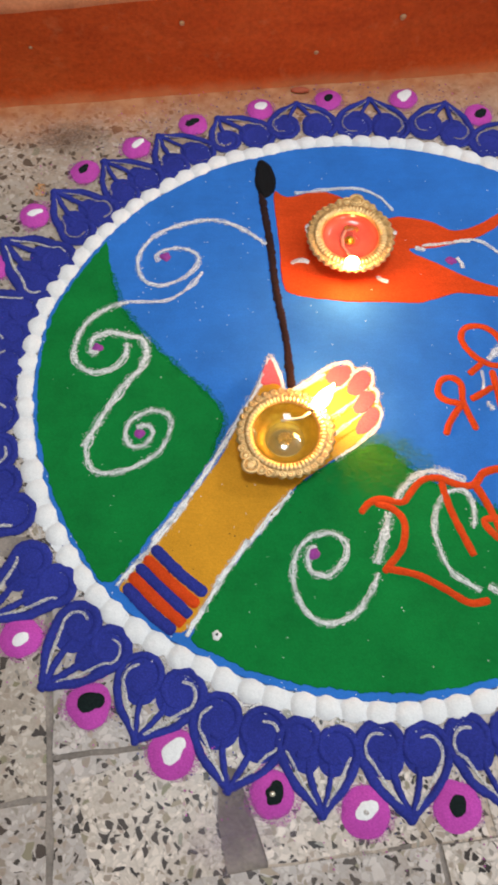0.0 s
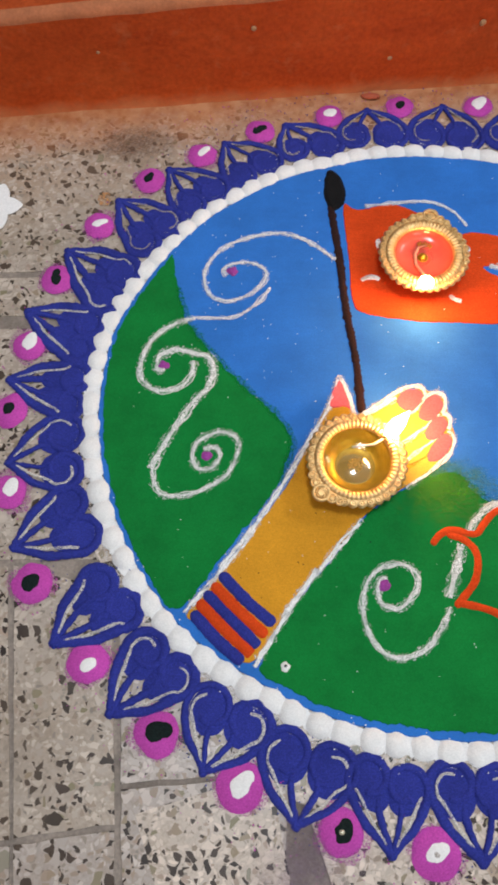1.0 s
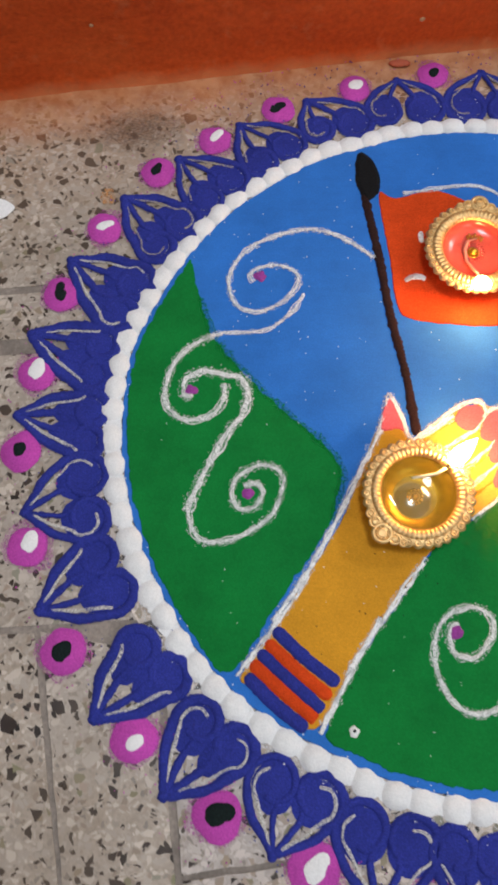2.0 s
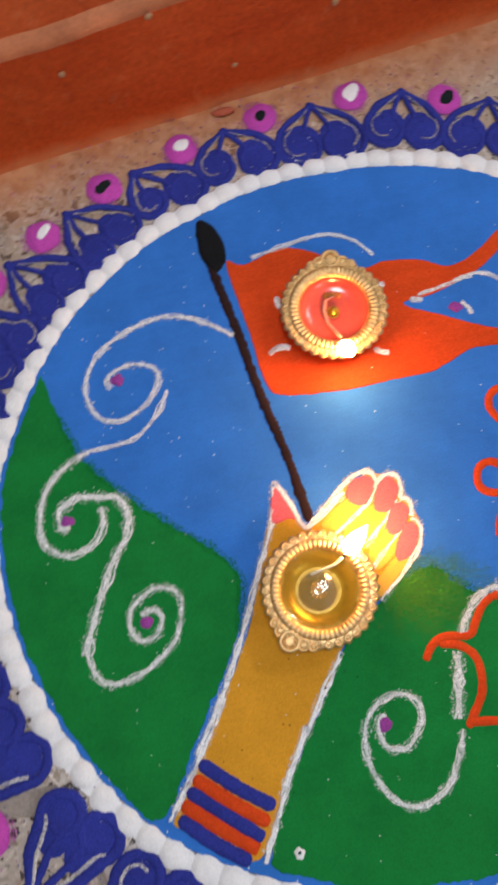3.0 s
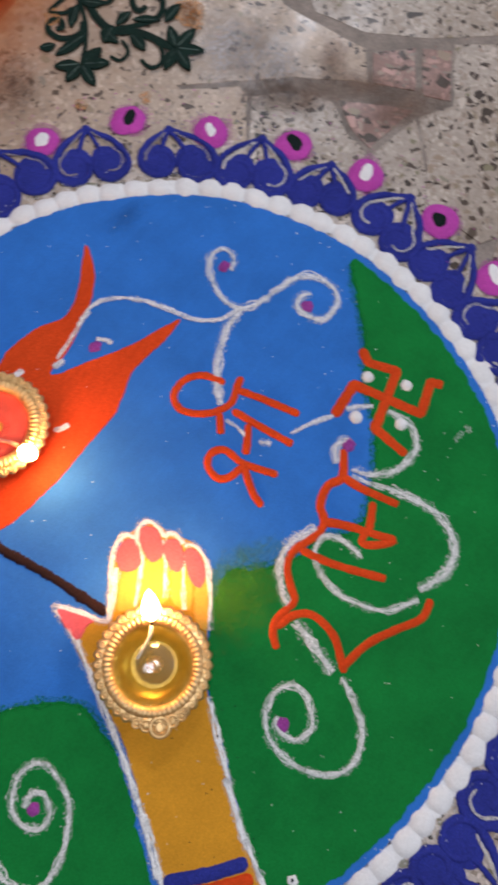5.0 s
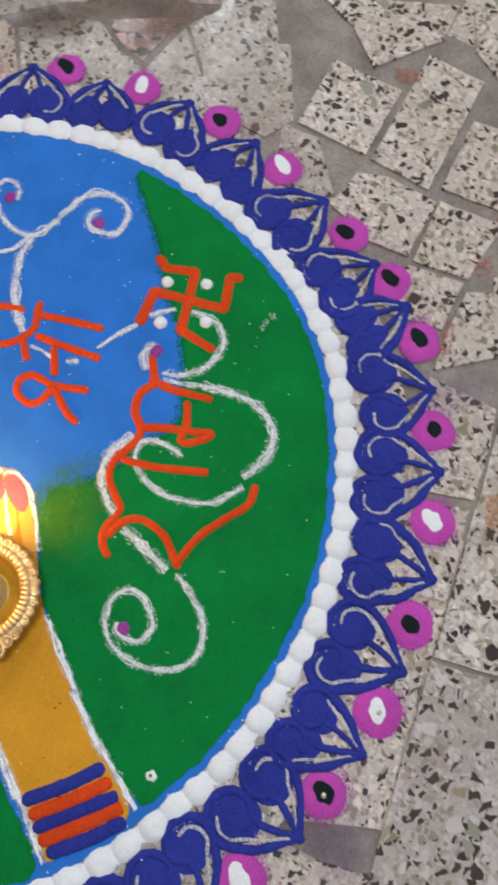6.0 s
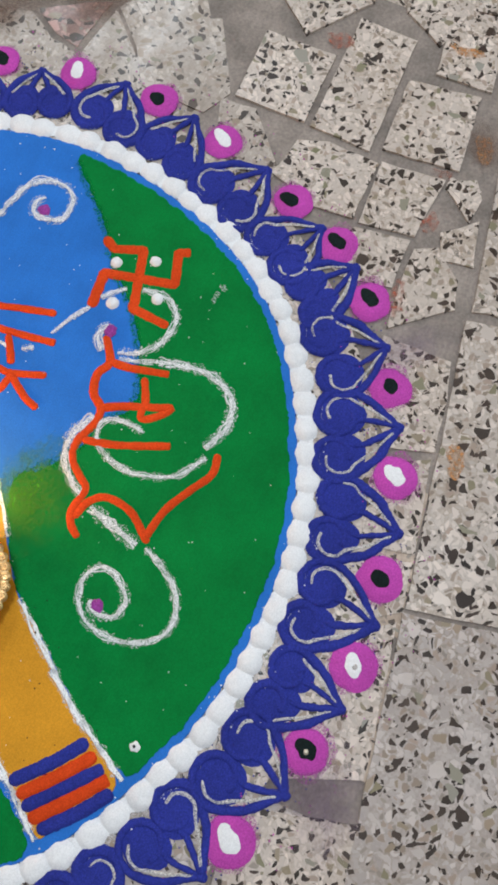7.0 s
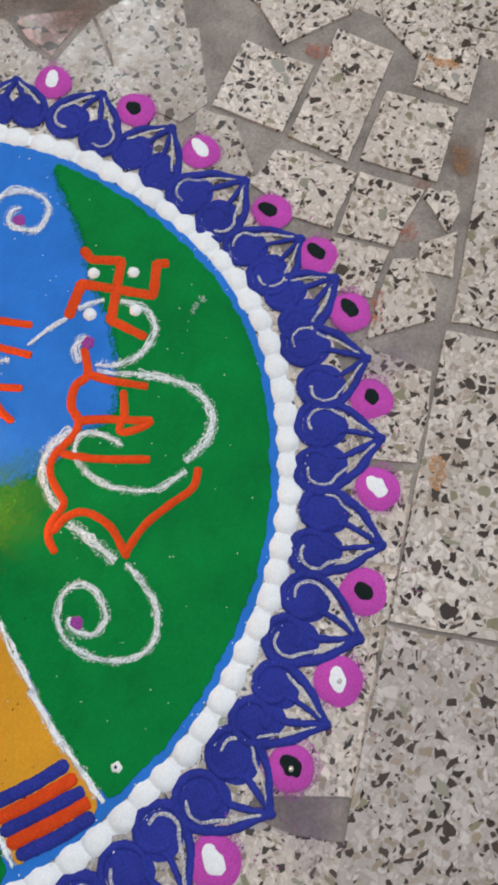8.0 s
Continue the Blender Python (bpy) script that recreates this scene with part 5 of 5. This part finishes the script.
def tile(outline, material, drop=0.0, seed=0.0, ragged=0.0007):
    pts = []
    for a, b in zip(outline, outline[1:] + outline[:1]):
        n = max(2, int((Vector(b) - Vector(a)).length / 0.012))
        pts += [(a[0] + (b[0] - a[0]) * i / n, a[1] + (b[1] - a[1]) * i / n) for i in range(n)]
    bm = sheet_into(bmesh.new(), pts, -0.012, -drop, inset=0.0008, closed_spline=False, ragged=ragged, seed=seed)
    part("tile_fragment", bm, material, floor, smooth=False)


G, W, O, K = M_TERRAZZO, M_TERRAZZO_WARM, M_TERRAZZO_WORN, M_TERRAZZO_PINK
C, E = M_TERRAZZO_COARSE, M_TERRAZZO_LARGE
PIECES_EAST = [
    ([(0.4493, -0.0672), (0.4501, -0.1305), (0.3785, -0.1297), (0.3789, -0.0667)], G, 0),
    ([(0.4937, -0.1353), (0.4916, -0.1884), (0.3742, -0.1883), (0.3775, -0.1341)], G, 1),
    ([(0.5022, -0.0273), (0.4868, -0.0642), (0.4576, -0.0994), (0.5122, -0.1412), (0.5530, -0.1390)], G, 2),
    ([(0.5575, -0.1488), (0.5155, -0.1695), (0.4922, -0.2076), (0.5317, -0.2193), (0.5859, -0.2111)], G, 3),
    ([(0.3622, -0.1293), (0.3709, -0.1541), (0.3681, -0.1990), (0.3128, -0.1977), (0.3102, -0.1635), (0.3249, -0.1219)], G, 6),
    ([(0.3732, -0.0566), (0.3757, -0.0883), (0.3301, -0.1271), (0.3114, -0.1226), (0.3278, -0.0713)], W, 22),
    ([(0.4087, 0.0390), (0.4452, -0.0280), (0.3795, -0.0640), (0.3529, -0.0503), (0.3565, 0.0071)], W, 23),
]
PIECES_EAST_FAR = [
    ([(0.4331, 0.0494), (0.4802, 0.0051), (0.4094, -0.0403), (0.3853, 0.0001)], W, 28),
]
PIECES_SOUTHEAST = [
    ([(0.5203, -0.2079), (0.5213, -0.2586), (0.4683, -0.2622), (0.4655, -0.2120)], G, 4),
    ([(0.4532, -0.1938), (0.4613, -0.2561), (0.3870, -0.2619), (0.3804, -0.1958)], G, 5),
    ([(0.3708, -0.1999), (0.3764, -0.2544), (0.3173, -0.2482), (0.3107, -0.2014)], G, 7),
    ([(0.3805, -0.2559), (0.3785, -0.2842), (0.3562, -0.2836), (0.3697, -0.2568)], G, 8),
    ([(0.3076, -0.2006), (0.3142, -0.2460), (0.2693, -0.2469), (0.2619, -0.2050), (0.2772, -0.1800)], G, 9),
    ([(0.3089, -0.2498), (0.3172, -0.2686), (0.2959, -0.2921), (0.2715, -0.2988), (0.2351, -0.2536), (0.2742, -0.2498)], G, 10),
    ([(0.3411, -0.2778), (0.3424, -0.2931), (0.3165, -0.2911), (0.3235, -0.2745)], G, 11),
    ([(0.4617, -0.2808), (0.4710, -0.3542), (0.2879, -0.3818), (0.2755, -0.3104)], E, 12),
    ([(0.3771, -0.2561), (0.3865, -0.2773), (0.3710, -0.2877), (0.3457, -0.2839), (0.3690, -0.2554)], G, 19),
]
PIECES_SOUTHEAST_FAR = [
    ([(0.3300, -0.2653), (0.3526, -0.2908), (0.3111, -0.3001), (0.3067, -0.2732)], G, 20),
    ([(0.5880, -0.2157), (0.6274, -0.3022), (0.5596, -0.3226), (0.5402, -0.2241)], E, 24),
]
PIECES_SOUTH = [
    ([(0.2680, -0.3083), (0.2830, -0.3879), (0.0637, -0.4350), (0.0441, -0.3394)], E, 13),
    ([(0.0422, -0.3388), (0.0612, -0.4350), (-0.1482, -0.4913), (-0.1846, -0.3697)], C, 14),
    ([(0.2313, -0.2541), (0.2313, -0.3091), (0.2030, -0.3168), (0.1590, -0.3221), (0.1486, -0.2894), (0.1789, -0.2556)], G, 15),
    ([(0.1325, -0.2733), (0.1544, -0.3211), (0.0823, -0.3339), (0.0747, -0.2954)], G, 16),
    ([(0.0646, -0.2820), (0.0781, -0.3342), (0.0417, -0.3386), (0.0096, -0.2971)], G, 17),
    ([(0.0022, -0.2895), (0.0352, -0.3380), (-0.0367, -0.3494), (-0.0715, -0.3533), (-0.0909, -0.3023), (-0.0354, -0.2962)], G, 18),
    ([(-0.1164, -0.2726), (-0.1118, -0.2989), (-0.0973, -0.3631), (-0.1826, -0.3746), (-0.2109, -0.3056)], G, 21),
    ([(-0.2354, -0.1761), (-0.1089, -0.1707), (-0.1063, -0.2687), (-0.1531, -0.2795), (-0.2226, -0.2878)], C, 35),
    ([(-0.2223, -0.2902), (-0.1530, -0.2817), (-0.1054, -0.2737), (-0.1055, -0.4303), (-0.2067, -0.4353)], C, 36),
]
PIECES_SOUTH_FAR = [
    ([(-0.0826, -0.2715), (0.0142, -0.2628), (0.0092, -0.3461), (-0.0716, -0.3603)], O, 37),
    ([(0.0294, -0.2626), (0.1408, -0.2459), (0.1286, -0.3278), (0.0237, -0.3436)], O, 38),
]
PIECES_WEST = [
    ([(-0.5638, 0.0604), (-0.2185, 0.0782), (-0.2013, -0.1284), (-0.5079, -0.1412)], W, 41),
    ([(-0.3219, -0.1369), (-0.2425, -0.1510), (-0.2233, -0.3132), (-0.2919, -0.3250)], W, 31),
    ([(-0.4454, -0.1421), (-0.3250, -0.1371), (-0.2936, -0.3261), (-0.3986, -0.3385)], W, 32),
    ([(-0.2914, -0.3281), (-0.2230, -0.3159), (-0.2092, -0.4354), (-0.2737, -0.4386)], C, 33),
    ([(-0.3980, -0.3412), (-0.2932, -0.3288), (-0.2755, -0.4387), (-0.3736, -0.4436)], C, 34),
    ([(-0.6501, 0.3717), (-0.1185, 0.4066), (-0.2083, 0.1390), (-0.5780, 0.1115)], W, 39),
    ([(-0.5770, 0.1080), (-0.2029, 0.1344), (-0.2194, 0.0884), (-0.5674, 0.0734)], W, 40),
]
PIECES_NORTH = [
    ([(-0.2200, 0.1000), (0.3000, 0.1000), (0.3400, 0.4400), (-0.2200, 0.3900)], O, 44),
]
PIECES_NORTHEAST = [
    ([(0.4166, 0.4926), (0.5122, 0.3211), (0.4526, 0.2376), (0.4391, 0.2120), (0.4440, 0.1577), (0.4478, 0.1315), (0.4193, 0.1090), (0.4061, 0.1304), (0.3834, 0.1614), (0.3533, 0.1926), (0.3107, 0.2374), (0.2394, 0.3238)], O, 50),
    ([(0.4718, 0.2147), (0.5995, 0.0816), (0.5374, 0.0417), (0.4923, 0.0923), (0.4601, 0.1402), (0.4494, 0.1859)], W, 51),
    ([(0.4478, 0.1243), (0.4761, 0.0974), (0.4394, 0.0723), (0.4218, 0.1060)], K, 52),
    ([(0.4792, 0.0936), (0.4934, 0.0711), (0.4502, 0.0434), (0.4388, 0.0661)], K, 53),
    ([(0.3898, 0.1187), (0.4137, 0.0827), (0.4226, 0.0632), (0.3683, 0.0713), (0.3734, 0.0940)], K, 54),
    ([(0.3464, 0.1784), (0.3744, 0.1548), (0.3868, 0.1224), (0.3698, 0.0949), (0.3642, 0.0712), (0.3346, 0.0560), (0.3054, 0.0920), (0.3097, 0.1532)], W, 55),
    ([(0.5002, 0.0738), (0.5324, 0.0385), (0.4250, -0.0303), (0.3831, 0.0213), (0.4200, 0.0568), (0.4480, 0.0408)], W, 56),
    ([(0.3672, 0.0676), (0.4183, 0.0579), (0.3819, 0.0227), (0.4223, -0.0321), (0.3724, -0.0641), (0.3349, -0.0335), (0.3311, 0.0195), (0.3364, 0.0538)], W, 57),
    ([(0.2370, 0.3216), (0.3081, 0.2353), (0.3491, 0.1924), (0.3449, 0.1802), (0.3085, 0.1547), (0.2713, 0.1587), (0.1681, 0.2613)], O, 58),
    ([(0.60, -0.02), (0.74, 0.02), (0.74, 0.34), (0.56, 0.30)], W, 59),
]
for outline, mat, level in PIECES_NORTHEAST + PIECES_EAST + PIECES_EAST_FAR + PIECES_SOUTHEAST + PIECES_SOUTHEAST_FAR + PIECES_SOUTH + PIECES_SOUTH_FAR + PIECES_WEST + PIECES_NORTH:
    tile(outline, mat, drop=0.00003 * level + (0.0003 if mat in (O, W) else 0.0), seed=level * 1.9)
# the slab under the pattern
tile([polar(8 * i, 0.330 if 8 * i < 40 or 8 * i > 235 else 0.304) for i in range(45)], G, drop=0.0012, seed=99)
# the plain tiled floor farther out
outer = bmesh.new()
for ix in range(16):
    for iy in range(14):
        x, y = -2.2 + 0.3 * ix, -2.6 + 0.3 * iy
        if (-0.85 < x + 0.15 < 0.75 and y > -0.85) or y + 0.3 > 0.30 + 0.12 * x:
            continue
        sheet_into(outer, [(x + 0.002, y + 0.002), (x + 0.298, y + 0.002), (x + 0.298, y + 0.298), (x + 0.002, y + 0.298)], -0.012, -0.0006, inset=0.0008, closed_spline=False, ragged=0.0, seed=ix)
for i, box in enumerate(((-0.70, -0.62, -0.42, -0.42), (-0.40, -0.62, -0.12, -0.44), (-0.10, -0.62, 0.18, -0.44), (0.20, -0.62, 0.48, -0.44), (-0.70, -0.40, -0.50, -0.12), (-0.70, -0.10, -0.50, 0.18), (0.52, -0.42, 0.70, -0.14), (0.64, -0.12, 0.74, 0.16))):
    a, b, c, d = box
    sheet_into(outer, [(a, b), (c, b), (c, d), (a, d)], -0.012, -0.0020, inset=0.0008, closed_spline=False, ragged=0.0)
tagged(part("outer_tiles", outer, M_TERRAZZO, floor, "grey terrazzo tiles", smooth=False), kind="stuff")
